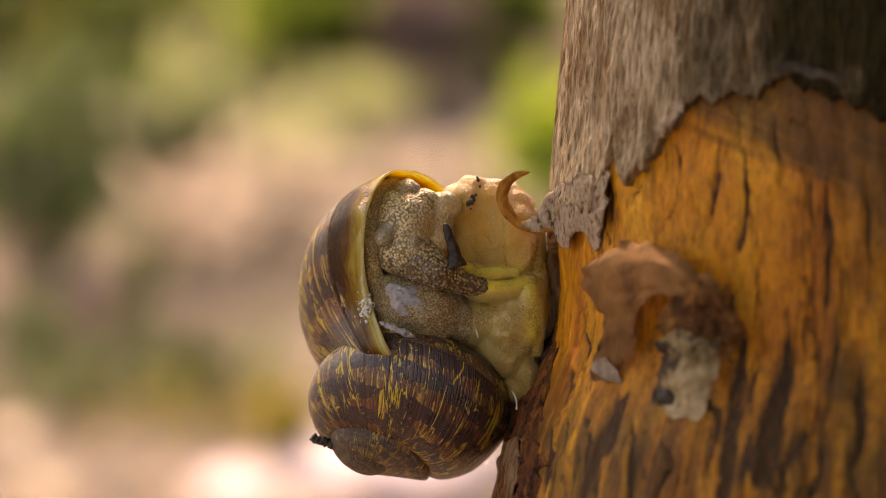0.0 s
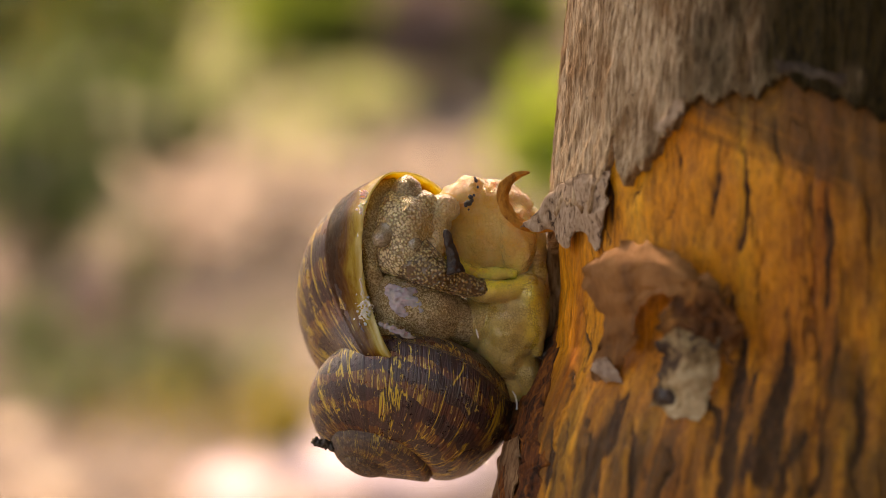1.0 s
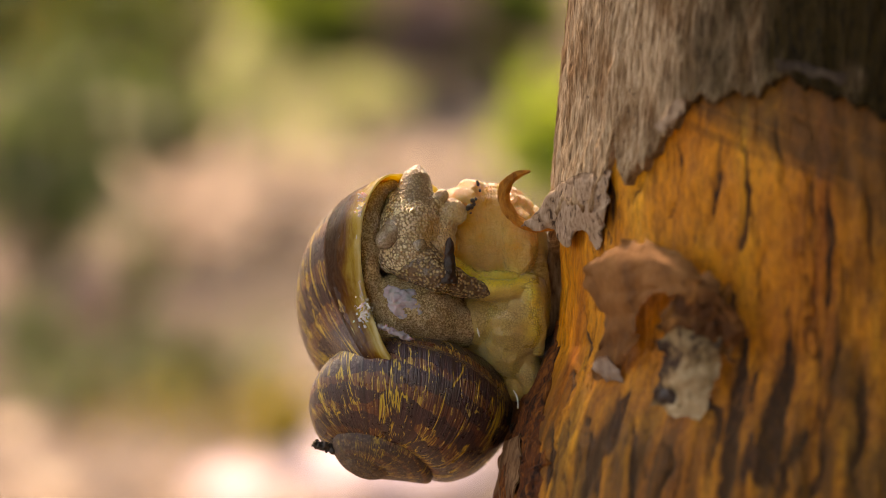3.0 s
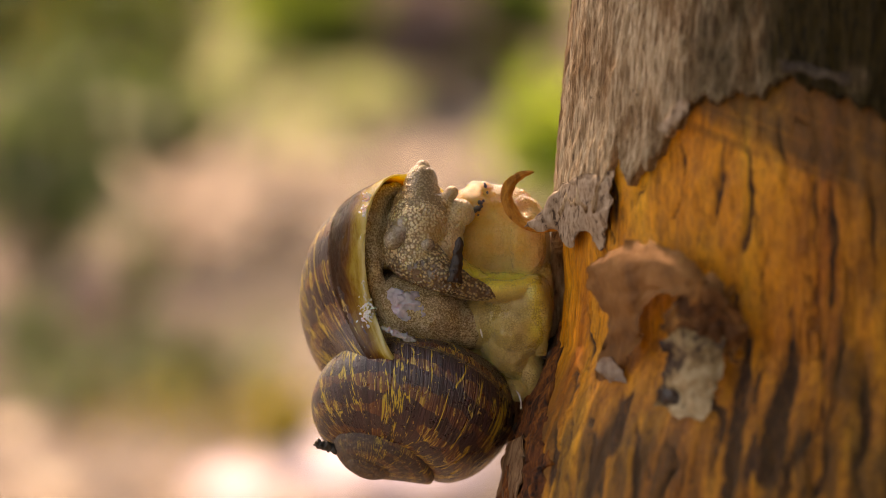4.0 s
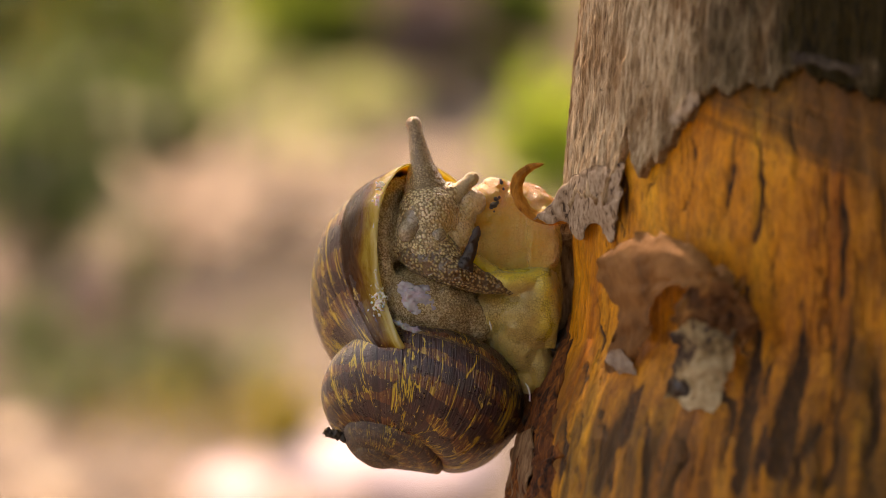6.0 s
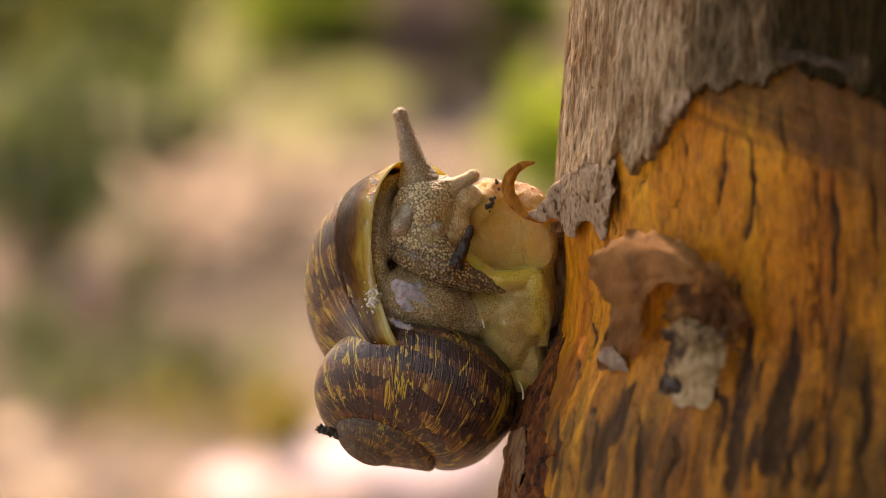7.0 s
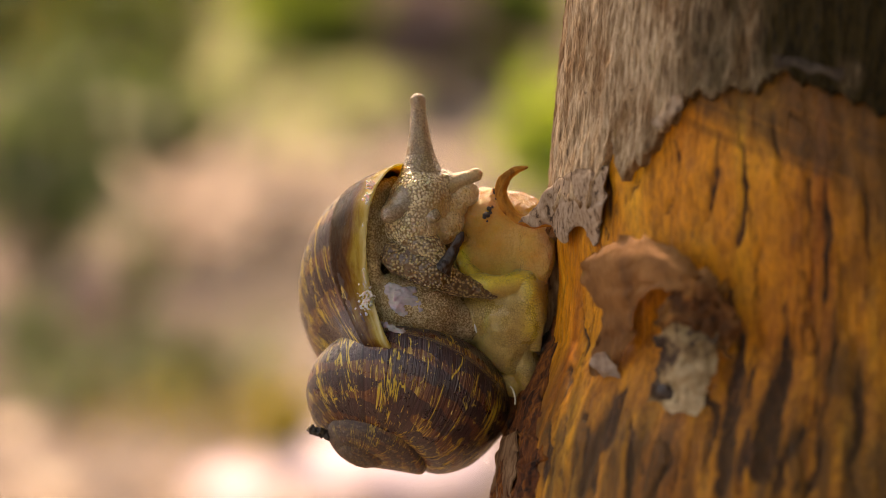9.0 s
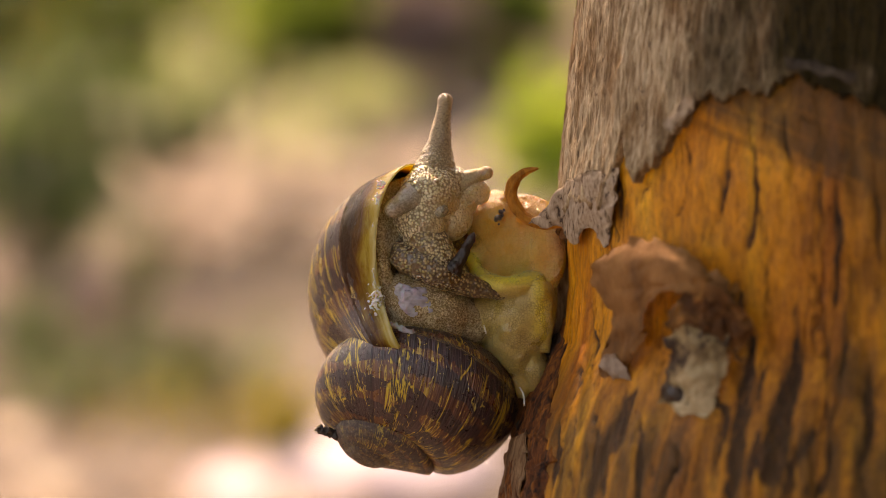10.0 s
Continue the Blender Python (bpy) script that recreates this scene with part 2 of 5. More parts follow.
    fresh = ramp(t, at(120, 2.2, 1.0, 5, 0.65), [(0.32, (0.075, 0.022, 0.010)), (0.50, (0.21, 0.075, 0.015)), (0.66, (0.44, 0.22, 0.030))])
    col = mix(t, near, col, fresh)
    # dust, and worn chalky skin near the top of the spire
    worn = attribute(t, "worn")
    scuff = noise_tex(t, coords(t), 700, 6, 0.75)
    dust = noise_tex(t, coords(t), 3000, 3, 0.6)
    col = mix(t, over(dust, 0.64, 0.70, 0.6), col, (0.30, 0.24, 0.20))
    col = mix(t, math_node(t, "MULTIPLY", worn, ramp(t, scuff, [(0.40, (0.35, 0.35, 0.35)), (0.62, (0.95, 0.95, 0.95))])), col, ramp(t, dust, [(0.35, (0.062, 0.043, 0.034)), (0.60, (0.155, 0.108, 0.080)), (0.72, (0.30, 0.24, 0.20))]))
    t.links.new(col, b.inputs["Base Color"])
    n1 = bump(t, grow, 0.7, 0.0006, b)
    n2 = bump(t, blot, 0.4, 0.0006, b, n1)
    bump(t, dust, 0.35, 0.00015, b, n2)
    t.links.new(mix(t, worn, ramp(t, scuff, [(0.3, (0.22, 0.22, 0.22)), (0.7, (0.42, 0.42, 0.42))]), (0.6, 0.6, 0.6)), b.inputs["Roughness"])
    b.inputs["Specular IOR Level"].default_value = 0.7
    b.inputs["Coat Weight"].default_value = 0.18
    b.inputs["Coat Roughness"].default_value = 0.22
    return m


def lip_material():
    m, t, b = material("shell_lip")
    edge = attribute(t, "edge")
    uv = t.nodes.new("ShaderNodeUVMap")
    uv.uv_map = "UVMap"
    mp = t.nodes.new("ShaderNodeMapping")
    mp.inputs["Scale"].default_value = (5.0, 14.0, 1)
    t.links.new(uv.outputs[0], mp.inputs[0])
    streak = noise_tex(t, mp.outputs[0], 1.0, 5, 0.65, 0.5)
    n = noise_tex(t, coords(t, (1, 1, 0.45)), 520, 5, 0.65)
    e = math_node(t, "ADD", edge, math_node(t, "MULTIPLY", math_node(t, "SUBTRACT", math_node(t, "ADD", math_node(t, "MULTIPLY", streak, 0.7), math_node(t, "MULTIPLY", n, 0.3)), 0.5), 1.3))
    col = ramp(t, e, [(0.0, (0.075, 0.023, 0.010)), (0.28, (0.25, 0.09, 0.015)), (0.50, (0.48, 0.26, 0.026)), (0.70, (0.70, 0.53, 0.10)), (1.0, (0.86, 0.79, 0.42))])
    t.links.new(col, b.inputs["Base Color"])
    t.links.new(ramp(t, n, [(0.3, (0.15, 0.15, 0.15)), (0.7, (0.45, 0.45, 0.45))]), b.inputs["Roughness"])
    b.inputs["Coat Weight"].default_value = 0.5
    b.inputs["Coat Roughness"].default_value = 0.12
    n1 = bump(t, streak, 0.5, 0.0005, b)
    bump(t, n, 0.7, 0.0005, b, n1)
    tr = node(t, "ShaderNodeBsdfTranslucent", (col, "Color"))
    mx = node(t, "ShaderNodeMixShader", (b.outputs[0], 1), (tr.outputs[0], 2), Fac=0.6)
    t.links.new(mx.outputs[0], t.nodes["Material Output"].inputs[0])
    return m


def skin_material(name, pale, groove, tint, cell=6.5, cover=0.45, style="warts", sss=0.35, rough=0.34, glow=(0.9, 0.5, 0.2), wrinkle=0.0, relief=0.6, grain=0.4, bare=(0.62, 0.50, 0.27), wet=0.5):
    """Wet snail skin over two scales of mottling. Styles: round pale warts of about cell plan units, a net of thin
    furrows, or fine grains; cover is the share of the pale part; bare colours the smooth places."""
    m, t, b = material(name)
    v = coords(t)
    warp = node(t, "ShaderNodeTexNoise", (v, "Vector"), Scale=700.0, Detail=2.0)
    off = t.nodes.new("ShaderNodeVectorMath")
    off.operation = "MULTIPLY_ADD"
    off.inputs[1].default_value = (cell * U * 0.8,) * 3
    t.links.new(warp.outputs["Color"], off.inputs[0])
    t.links.new(v, off.inputs[2])
    mott = noise_tex(t, v, 240, 4, 0.6)
    fade = noise_tex(t, v, 420, 3, 0.6)
    speck = noise_tex(t, v, 3600, 3, 0.7)
    calm = attribute(t, "calm")
    light = mix(t, ramp(t, mott, [(0.35, (0, 0, 0)), (0.68, (1, 1, 1))]), pale, tint)
    if style == "grain":
        g = math_node(t, "ADD", noise_tex(t, v, 1.0 / (cell * U), 4, 0.7), math_node(t, "MULTIPLY", math_node(t, "SUBTRACT", fade, 0.5), 0.35))
        wart = ramp(t, g, [(0.62 - 0.4 * cover, (0, 0, 0)), (0.76 - 0.4 * cover, (1, 1, 1))])
    elif style == "net":
        vor = node(t, "ShaderNodeTexVoronoi", (off.outputs[0], "Vector"), Scale=1.0 / (cell * U), Randomness=1.0)
        vor.feature = "DISTANCE_TO_EDGE"
        g = math_node(t, "ADD", vor.outputs["Distance"], math_node(t, "MULTIPLY", math_node(t, "SUBTRACT", fade, 0.45), 0.5))
        wart = ramp(t, g, [(0.0, (0, 0, 0)), (0.30 * (1 - cover), (1, 1, 1))])
    else:
        vor = node(t, "ShaderNodeTexVoronoi", (off.outputs[0], "Vector"), Scale=1.0 / (cell * U), Randomness=0.85)
        g = math_node(t, "ADD", vor.outputs["Distance"], math_node(t, "MULTIPLY", math_node(t, "SUBTRACT", fade, 0.5), 0.45))
        wart = ramp(t, g, [(0.55 * cover, (1, 1, 1)), (0.55 * cover + 0.30, (0.12, 0.12, 0.12)), (0.55 * cover + 0.42, (0, 0, 0))])
    wart = math_node(t, "MULTIPLY", wart, math_node(t, "SUBTRACT", 1.0, math_node(t, "MULTIPLY", calm, 0.6)))
    col = mix(t, wart, groove, light)
    col = mix(t, math_node(t, "MULTIPLY", calm, 0.72), col, mix(t, ramp(t, mott, [(0.35, (0, 0, 0)), (0.68, (1, 1, 1))]), bare, pale))
    band = attribute(t, "ridge")
    col = mix(t, math_node(t, "MULTIPLY", band, ramp(t, wart, [(0.0, (0.30, 0.30, 0.30)), (0.8, (0.95, 0.95, 0.95))])), col, (0.95, 0.79, 0.10))
    col = mix(t, grain, col, ramp(t, speck, [(0.32, (0.50, 0.46, 0.42)), (0.6, (1.06, 1.04, 1.0))]), "MULTIPLY")
    t.links.new(col, b.inputs["Base Color"])
    b.inputs["Subsurface Weight"].default_value = sss
    b.inputs["Subsurface Radius"].default_value = glow
    b.inputs["Subsurface Scale"].default_value = 0.0014
    t.links.new(ramp(t, mott, [(0.3, (rough * 0.6,) * 3), (0.7, (rough * 1.35,) * 3)]), b.inputs["Roughness"])
    b.inputs["Specular IOR Level"].default_value = 0.6
    b.inputs["Coat Weight"].default_value = wet
    b.inputs["Coat IOR"].default_value = 1.7
    b.inputs["Coat Roughness"].default_value = 0.09
    n1 = bump(t, wart, relief, 0.00020, b)
    n2 = bump(t, speck, 0.6 * grain, 0.00014, b, n1)
    if wrinkle:
        w = noise_tex(t, coords(t, (1, 1, 0.35)), 1900, 5, 0.7, 1.0)
        bump(t, w, wrinkle, 0.0009, b, n2)
    return m


def plain_material(name, stops, scale, rough=0.6, sss=0.0, stretch=(1, 1, 1), bumps=0.4, depth=0.0003):
    m, t, b = material(name)
    n = noise_tex(t, coords(t, stretch), scale, 5, 0.6, 0.2)
    t.links.new(ramp(t, n, stops), b.inputs["Base Color"])
    b.inputs["Roughness"].default_value = rough
    if sss:
        b.inputs["Subsurface Weight"].default_value = sss
        b.inputs["Subsurface Scale"].default_value = 0.0015
    bump(t, n, bumps, depth, b)
    return m


def leaf_material(name, a, c, passing=0.5):
    m, t, b = material(name)
    geo = t.nodes.new("ShaderNodeNewGeometry")
    col = ramp(t, geo.outputs["Random Per Island"], [(0.0, a), (1.0, c)])
    t.links.new(col, b.inputs["Base Color"])
    b.inputs["Roughness"].default_value = 0.5
    tr = node(t, "ShaderNodeBsdfTranslucent", (col, "Color"))
    mx = node(t, "ShaderNodeMixShader", (b.outputs[0], 1), (tr.outputs[0], 2), Fac=passing)
    t.links.new(mx.outputs[0], t.nodes["Material Output"].inputs[0])
    return m


def ground_material():
    m, t, b = material("ground")
    v = coords(t)
    big = noise_tex(t, v, 1.6, 3, 0.5, 0.3)
    mid = noise_tex(t, v, 9, 4, 0.6)
    fine = noise_tex(t, v, 90, 5, 0.65)
    col = ramp(t, big, [(0.34, (0.080, 0.066, 0.052)), (0.5, (0.148, 0.122, 0.106)), (0.66, (0.27, 0.228, 0.205))])
    col = mix(t, 0.6, col, ramp(t, mid, [(0.3, (0.35, 0.30, 0.25)), (0.65, (1.0, 1.0, 1.0))]), "MULTIPLY")
    col = mix(t, 0.5, col, ramp(t, fine, [(0.3, (0.45, 0.4, 0.35)), (0.65, (1.0, 1.0, 1.0))]), "MULTIPLY")
    t.links.new(col, b.inputs["Base Color"])
    b.inputs["Roughness"].default_value = 0.95
    bump(t, fine, 0.7, 0.01, b)
    return m


M_INNER = inner_bark_material()
M_OUTER = outer_bark_material()
M_CURL = flake_material("curled_bark", [(0.3, (0.20, 0.075, 0.016)), (0.5, (0.54, 0.25, 0.05)), (0.75, (0.70, 0.40, 0.12))], 500, 0.35)
M_FLAKE = flake_material("brown_flake", [(0.32, (0.085, 0.036, 0.016)), (0.5, (0.215, 0.090, 0.030)), (0.7, (0.34, 0.155, 0.058))], 150)
M_PALE = flake_material("pale_flake", [(0.38, (0.06, 0.036, 0.026)), (0.45, (0.28, 0.19, 0.10)), (0.60, (0.62, 0.52, 0.36))], 150)
M_LILAC = flake_material("lilac_flake", [(0.34, (0.13, 0.09, 0.08)), (0.5, (0.30, 0.225, 0.18)), (0.7, (0.46, 0.37, 0.31))], 260)
M_SHELL = shell_material()
M_LIP = lip_material()
M_FROTH = plain_material("dried_slime", [(0.3, (0.7, 0.68, 0.62)), (0.7, (0.9, 0.88, 0.85))], 900, 0.35, 0.3)
M_HEAD = skin_material("head_skin", (0.92, 0.81, 0.56), (0.27, 0.185, 0.095), (0.78, 0.64, 0.40), 5.0, 0.62, sss=0.35, grain=0.3, relief=1.0, bare=(0.70, 0.45, 0.18))
M_NECK = skin_material("neck_skin", (0.60, 0.48, 0.27), (0.095, 0.050, 0.021), (0.42, 0.30, 0.145), 6.0, 0.40, relief=0.9, bare=(0.46, 0.33, 0.14))
M_THROAT = skin_material("throat_skin", (0.76, 0.63, 0.39), (0.165, 0.100, 0.046), (0.58, 0.44, 0.24), 5.6, 0.50, relief=0.9, bare=(0.46, 0.33, 0.14))
M_TAIL = skin_material("tail_skin", (0.63, 0.475, 0.165), (0.38, 0.27, 0.08), (0.49, 0.34, 0.11), 4.6, 0.55, "net", sss=0.5, relief=0.8, grain=0.3, bare=(0.62, 0.43, 0.17))
M_SOLE = skin_material("sole_skin", (0.82, 0.59, 0.20), (0.74, 0.46, 0.12), (0.78, 0.43, 0.085), 6.0, 0.62, "net", sss=0.9, rough=0.14, wrinkle=0.9, relief=0.12, grain=0.12, wet=1.0)
M_MANTLE = skin_material("mantle_skin", (0.80, 0.63, 0.36), (0.30, 0.20, 0.09), (0.60, 0.48, 0.32), 3.4, 0.45, "grain", rough=0.2, wrinkle=0.3, relief=0.7, grain=0.45)
M_TENT = skin_material("tentacle_skin", (0.52, 0.37, 0.22), (0.25, 0.165, 0.09), (0.42, 0.30, 0.17), 3.6, 0.42, "grain", sss=0.5, relief=0.5)
M_GREY = skin_material("grey_skin", (0.52, 0.45, 0.34), (0.30, 0.24, 0.17), (0.38, 0.32, 0.26), 4.0, 0.45, "grain", sss=0.5, relief=0.25, rough=0.22)
M_COLLAR = skin_material("stalk_base_skin", (0.60, 0.47, 0.29), (0.25, 0.17, 0.09), (0.46, 0.34, 0.20), 3.9, 0.5, relief=0.6)
M_FEELER = skin_material("feeler_skin", (0.62, 0.48, 0.28), (0.38, 0.27, 0.14), (0.50, 0.37, 0.21), 3.6, 0.45, "grain", sss=0.6, relief=0.4)
M_SLIME_SHEEN = plain_material("slime_and_sheen", [(0.3, (0.34, 0.31, 0.34)), (0.7, (0.50, 0.46, 0.52))], 900, 0.12, 0.6, (1, 1, 1), 0.6, 0.0004)
M_DARK = plain_material("splinter_and_gap_black", [(0.35, (0.008, 0.004, 0.004)), (0.7, (0.040, 0.018, 0.013))], 900, 0.4, 0.0, (1, 1, 0.4), 0.8, 0.0005)
M_SOIL = plain_material("soil_crumb", [(0.35, (0.010, 0.008, 0.007)), (0.7, (0.05, 0.04, 0.032))], 1500, 0.55)
M_TIP = flake_material("speckled_bark", [(0.37, (0.055, 0.030, 0.020)), (0.44, (0.27, 0.18, 0.12)), (0.7, (0.50, 0.38, 0.29))], 1300)
M_RUST = flake_material("rusty_bark", [(0.32, (0.015, 0.008, 0.006)), (0.5, (0.11, 0.040, 0.013)), (0.70, (0.36, 0.155, 0.045))], 300)
M_RED = flake_material("red_bark", [(0.36, (0.014, 0.005, 0.004)), (0.5, (0.115, 0.032, 0.009)), (0.70, (0.34, 0.115, 0.022))], 1000, 0.0, 0.13)
M_DIM = flake_material("dim_bark", [(0.34, (0.025, 0.016, 0.012)), (0.5, (0.075, 0.055, 0.042)), (0.70, (0.14, 0.105, 0.085))], 400)
M_TAN = flake_material("tan_bark", [(0.34, (0.05, 0.024, 0.013)), (0.5, (0.17, 0.088, 0.046)), (0.70, (0.34, 0.21, 0.125))], 700, 0.0, 0.35)
M_BRIGHT_PATCH = plain_material("bright_patch", [(0.3, (0.50, 0.42, 0.48)), (0.7, (0.72, 0.62, 0.70))], 14, 0.9, 0, (1, 1, 1), 0.5, 0.01)
M_SAGE = leaf_material("sage_leaf", (0.38, 0.46, 0.21), (0.60, 0.66, 0.37), 0.6)
M_OLIVE = leaf_material("olive_leaf", (0.19, 0.175, 0.03), (0.48, 0.39, 0.06))
M_DRY = leaf_material("dry_shrub_leaf", (0.16, 0.115, 0.105), (0.32, 0.235, 0.22), 0.4)
M_GROUND = ground_material()
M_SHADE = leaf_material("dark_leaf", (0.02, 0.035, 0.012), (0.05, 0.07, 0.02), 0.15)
M_WOODS = leaf_material("woods_leaf", (0.03, 0.05, 0.012), (0.13, 0.16, 0.03), 0.35)
M_DEEP = leaf_material("deep_green_leaf", (0.034, 0.064, 0.006), (0.098, 0.145, 0.018), 0.4)
M_LEAF = leaf_material("green_leaf", (0.12, 0.21, 0.03), (0.32, 0.43, 0.08))
M_LIME = leaf_material("lime_leaf", (0.26, 0.42, 0.05), (0.52, 0.64, 0.12), 0.65)
M_DULL = leaf_material("dull_leaf", (0.075, 0.115, 0.045), (0.165, 0.225, 0.085), 0.45)
M_AMBER = leaf_material("amber_leaf", (0.50, 0.27, 0.01), (0.78, 0.46, 0.02), 0.65)
M_MOSSY = leaf_material("mossy_leaf", (0.065, 0.07, 0.008), (0.17, 0.165, 0.018))
M_STRAW = leaf_material("straw_leaf", (0.48, 0.40, 0.34), (0.72, 0.62, 0.55), 0.45)
M_LITTER = leaf_material("dry_leaf", (0.26, 0.185, 0.135), (0.60, 0.47, 0.40), 0.3)
M_STEM = plain_material("stem", [(0.3, (0.08, 0.05, 0.03)), (0.7, (0.2, 0.14, 0.09))], 60, 0.8)


# ---- ground: one sheet to the horizon ----
def ground_height(x, y):
    r = np.hypot(x, y)
    return (0.05 * vnoise(np.stack([x * 0.8, y * 0.8, 0 * x], -1), 5) + 0.012 * vnoise(np.stack([x * 6, y * 6, 0 * x], -1), 6)) * np.clip((r - 0.3) / 1.0, 0, 1)


def build_ground():
    r = np.concatenate([np.linspace(0.001, 9, 110), np.geomspace(9.4, 3000, 30)])
    a = np.linspace(0, 2 * np.pi, 160, endpoint=False)
    rr, aa = np.meshgrid(r, a, indexing="ij")
    x, y = rr * np.cos(aa), rr * np.sin(aa)
    z = ground_height(x, y) * np.where(rr < 20, 1, 20 / rr)
    ob = solid("ground", np.stack([x, y, z], -1), grid_faces(len(r), len(a), False, True), M_GROUND)
    tagged(ob, "sunlit ground of pale dry soil and leaf litter", "ground", kind="structure")


def spot(px, py):
    """The place on the ground that shows at a point of the view."""
    eye = FRAME @ Vector((0, -REACH * U, 0))
    way = (FRAME.to_3x3() @ Vector(((px - 784) / REACH, 1, (441 - py) / REACH))).normalized()
    k = -eye.z / way.z
    return eye + way * k, k


def leaf_cloud(points, normals, sizes, rng, narrow=0.4):
    """Bent pointed leaves as separate islands."""
    n = len(points)
    tan = rng.normal(size=(n, 3))
    tan -= normals * (tan * normals).sum(1)[:, None]
    tan /= np.linalg.norm(tan, axis=1)[:, None] + 1e-9
    bi = np.cross(normals, tan)
    s = sizes[:, None]
    v = np.stack([points, points + s * (0.4 * tan + narrow * 0.5 * bi + 0.06 * normals), points + s * (tan - 0.12 * normals),
                  points + s * (0.4 * tan - narrow * 0.5 * bi + 0.06 * normals)], 1)
    f = np.arange(n)[:, None] * 4
    faces = np.concatenate([np.concatenate([f, f + 1, f + 2], 1), np.concatenate([f, f + 2, f + 3], 1)])
    return v.reshape(-1, 3), faces


def stem_mesh(a, b, ra, rb, n=6):
    a, b = np.asarray(a, float), np.asarray(b, float)
    t = (b - a) / (np.linalg.norm(b - a) + 1e-9)
    s = np.cross(t, [0.3, 0.9, 0.1])
    s /= np.linalg.norm(s)
    q = np.cross(t, s)
    an = np.linspace(0, 2 * np.pi, n, endpoint=False)
    ring = np.cos(an)[:, None] * s + np.sin(an)[:, None] * q
    v = np.concatenate([a + ra * ring, b + rb * ring])
    return v, [[i, (i + 1) % n, n + (i + 1) % n, n + i] for i in range(n)] + [list(range(n))[::-1], list(range(n, 2 * n))]


def shrub(px, py, wide, tall, mat, leaves, seed, label, leaf=0.05, lift=0.15):
    """A leafy plant rooted at a point of the view, its size given in plan units of the view."""
    base, k = spot(px, py)
    return bush(base, wide * k / REACH, tall * k / REACH, mat, leaves, seed, label, leaf, lift)


def bush(base, w, h, mat, leaves, seed, label, leaf=0.05, lift=0.15):
    """A leafy plant of that width and height in metres: stems and many small leaves."""
    rng = np.random.default_rng(seed)
    base.z = float(ground_height(np.array(base.x), np.array(base.y))) - 0.01
    ob = holder("shrub", Matrix.Translation(base))
    pieces, tips = [], []
    for i in range(9):
        a = rng.uniform(0, 2 * np.pi)
        r = 0.5 * w * math.sqrt(rng.uniform(0.05, 0.8))
        mid = np.array([0.4 * r * math.cos(a), 0.4 * r * math.sin(a), h * 0.4])
        tip = np.array([r * math.cos(a), r * math.sin(a), h * rng.uniform(0.6, 0.98)])
        pieces += [stem_mesh((0, 0, 0), mid, 0.012 * h + 0.002, 0.008 * h + 0.001), stem_mesh(mid, tip, 0.008 * h + 0.001, 0.002)]
        tips.append((mid, tip))
    v, f = joined(pieces)
    tagged(solid("stem", v, f, M_STEM, ob), kind="stuff")
    clump = rng.integers(0, len(tips), leaves)
    t = rng.uniform(0.1, 1.0, leaves)
    p = np.array([tips[c][0] * (1 - q) + tips[c][1] * q for c, q in zip(clump, t)]) + rng.normal(size=(leaves, 3)) * np.array([0.17 * w, 0.17 * w, 0.11 * h])
    p[:, 2] = np.clip(p[:, 2], h * lift, None)
    nrm = rng.normal(size=(leaves, 3)) + np.array([0, 0, 1.0])
    nrm /= np.linalg.norm(nrm, axis=1)[:, None]
    v, f = leaf_cloud(p, nrm, rng.uniform(0.6, 1.3, leaves) * leaf, rng)
    tagged(solid("foliage", v, f, mat, ob, smooth=False), kind="stuff")
    tagged(ob, label, "shrub", group="shrubs behind the trunk")
    return ob


def stone(px, py, wide, seed):
    """Bright ground patch made as a pale, half-sunk flat slab, width in plan units."""
    base, k = spot(px, py)
    w = 0.5 * wide * k / REACH
    u, v = np.meshgrid(np.linspace(0, 2 * np.pi, 40, endpoint=False), np.linspace(0.001, np.pi - 0.001, 20), indexing="ij")
    p = np.stack([np.cos(u) * np.sin(v), np.sin(u) * np.sin(v), np.cos(v)], -1)
    p = p * (1 + 0.22 * fbm(p * 1.6 + seed, 3, seed))[..., None] * np.array([w, w * 1.3, w * 0.28])
    ob = solid("bright_patch", p, grid_faces(40, 20, True)[:, ::-1], M_BRIGHT_PATCH)
    ob.matrix_world = Matrix.Translation((base.x, base.y, float(ground_height(np.array(base.x), np.array(base.y))) + w * 0.05))
    tagged(ob, "pale flat slab standing in for a bright ground patch", "stone", group="stones on the ground")


def build_litter():
    rng = np.random.default_rng(8)
    n = 52000
    r, a = 7.8 * np.sqrt(rng.uniform(0.012, 1, n)), rng.uniform(0, 2 * np.pi, n)
    x, y = r * np.cos(a), r * np.sin(a)
    dens = fbm(np.stack([x * 1.3, y * 1.3, 0 * x], -1), 2, 31)
    keep = dens > rng.uniform(-0.7, 0.5, n)
    x, y = x[keep], y[keep]
    z = ground_height(x, y) + 0.006
    nrm = rng.normal(size=(len(x), 3)) * 0.35 + np.array([0, 0, 1.0])
    nrm /= np.linalg.norm(nrm, axis=1)[:, None]
    v, f = leaf_cloud(np.stack([x, y, z], -1), nrm, rng.uniform(0.04, 0.10, len(x)), rng, 0.6)
    tagged(solid("leaf_litter", v, f, M_LITTER, smooth=False), "pale pinkish dry fallen leaves on the ground", "leaf litter", kind="stuff")


# ---- trunk ----
AXIS = 1605.0
PROFILE_Y = [-16000, -4000, -600, -200, 0, 150, 260, 330, 430, 500, 600, 690, 760, 882, 1200, 4000, 8000, 10800]
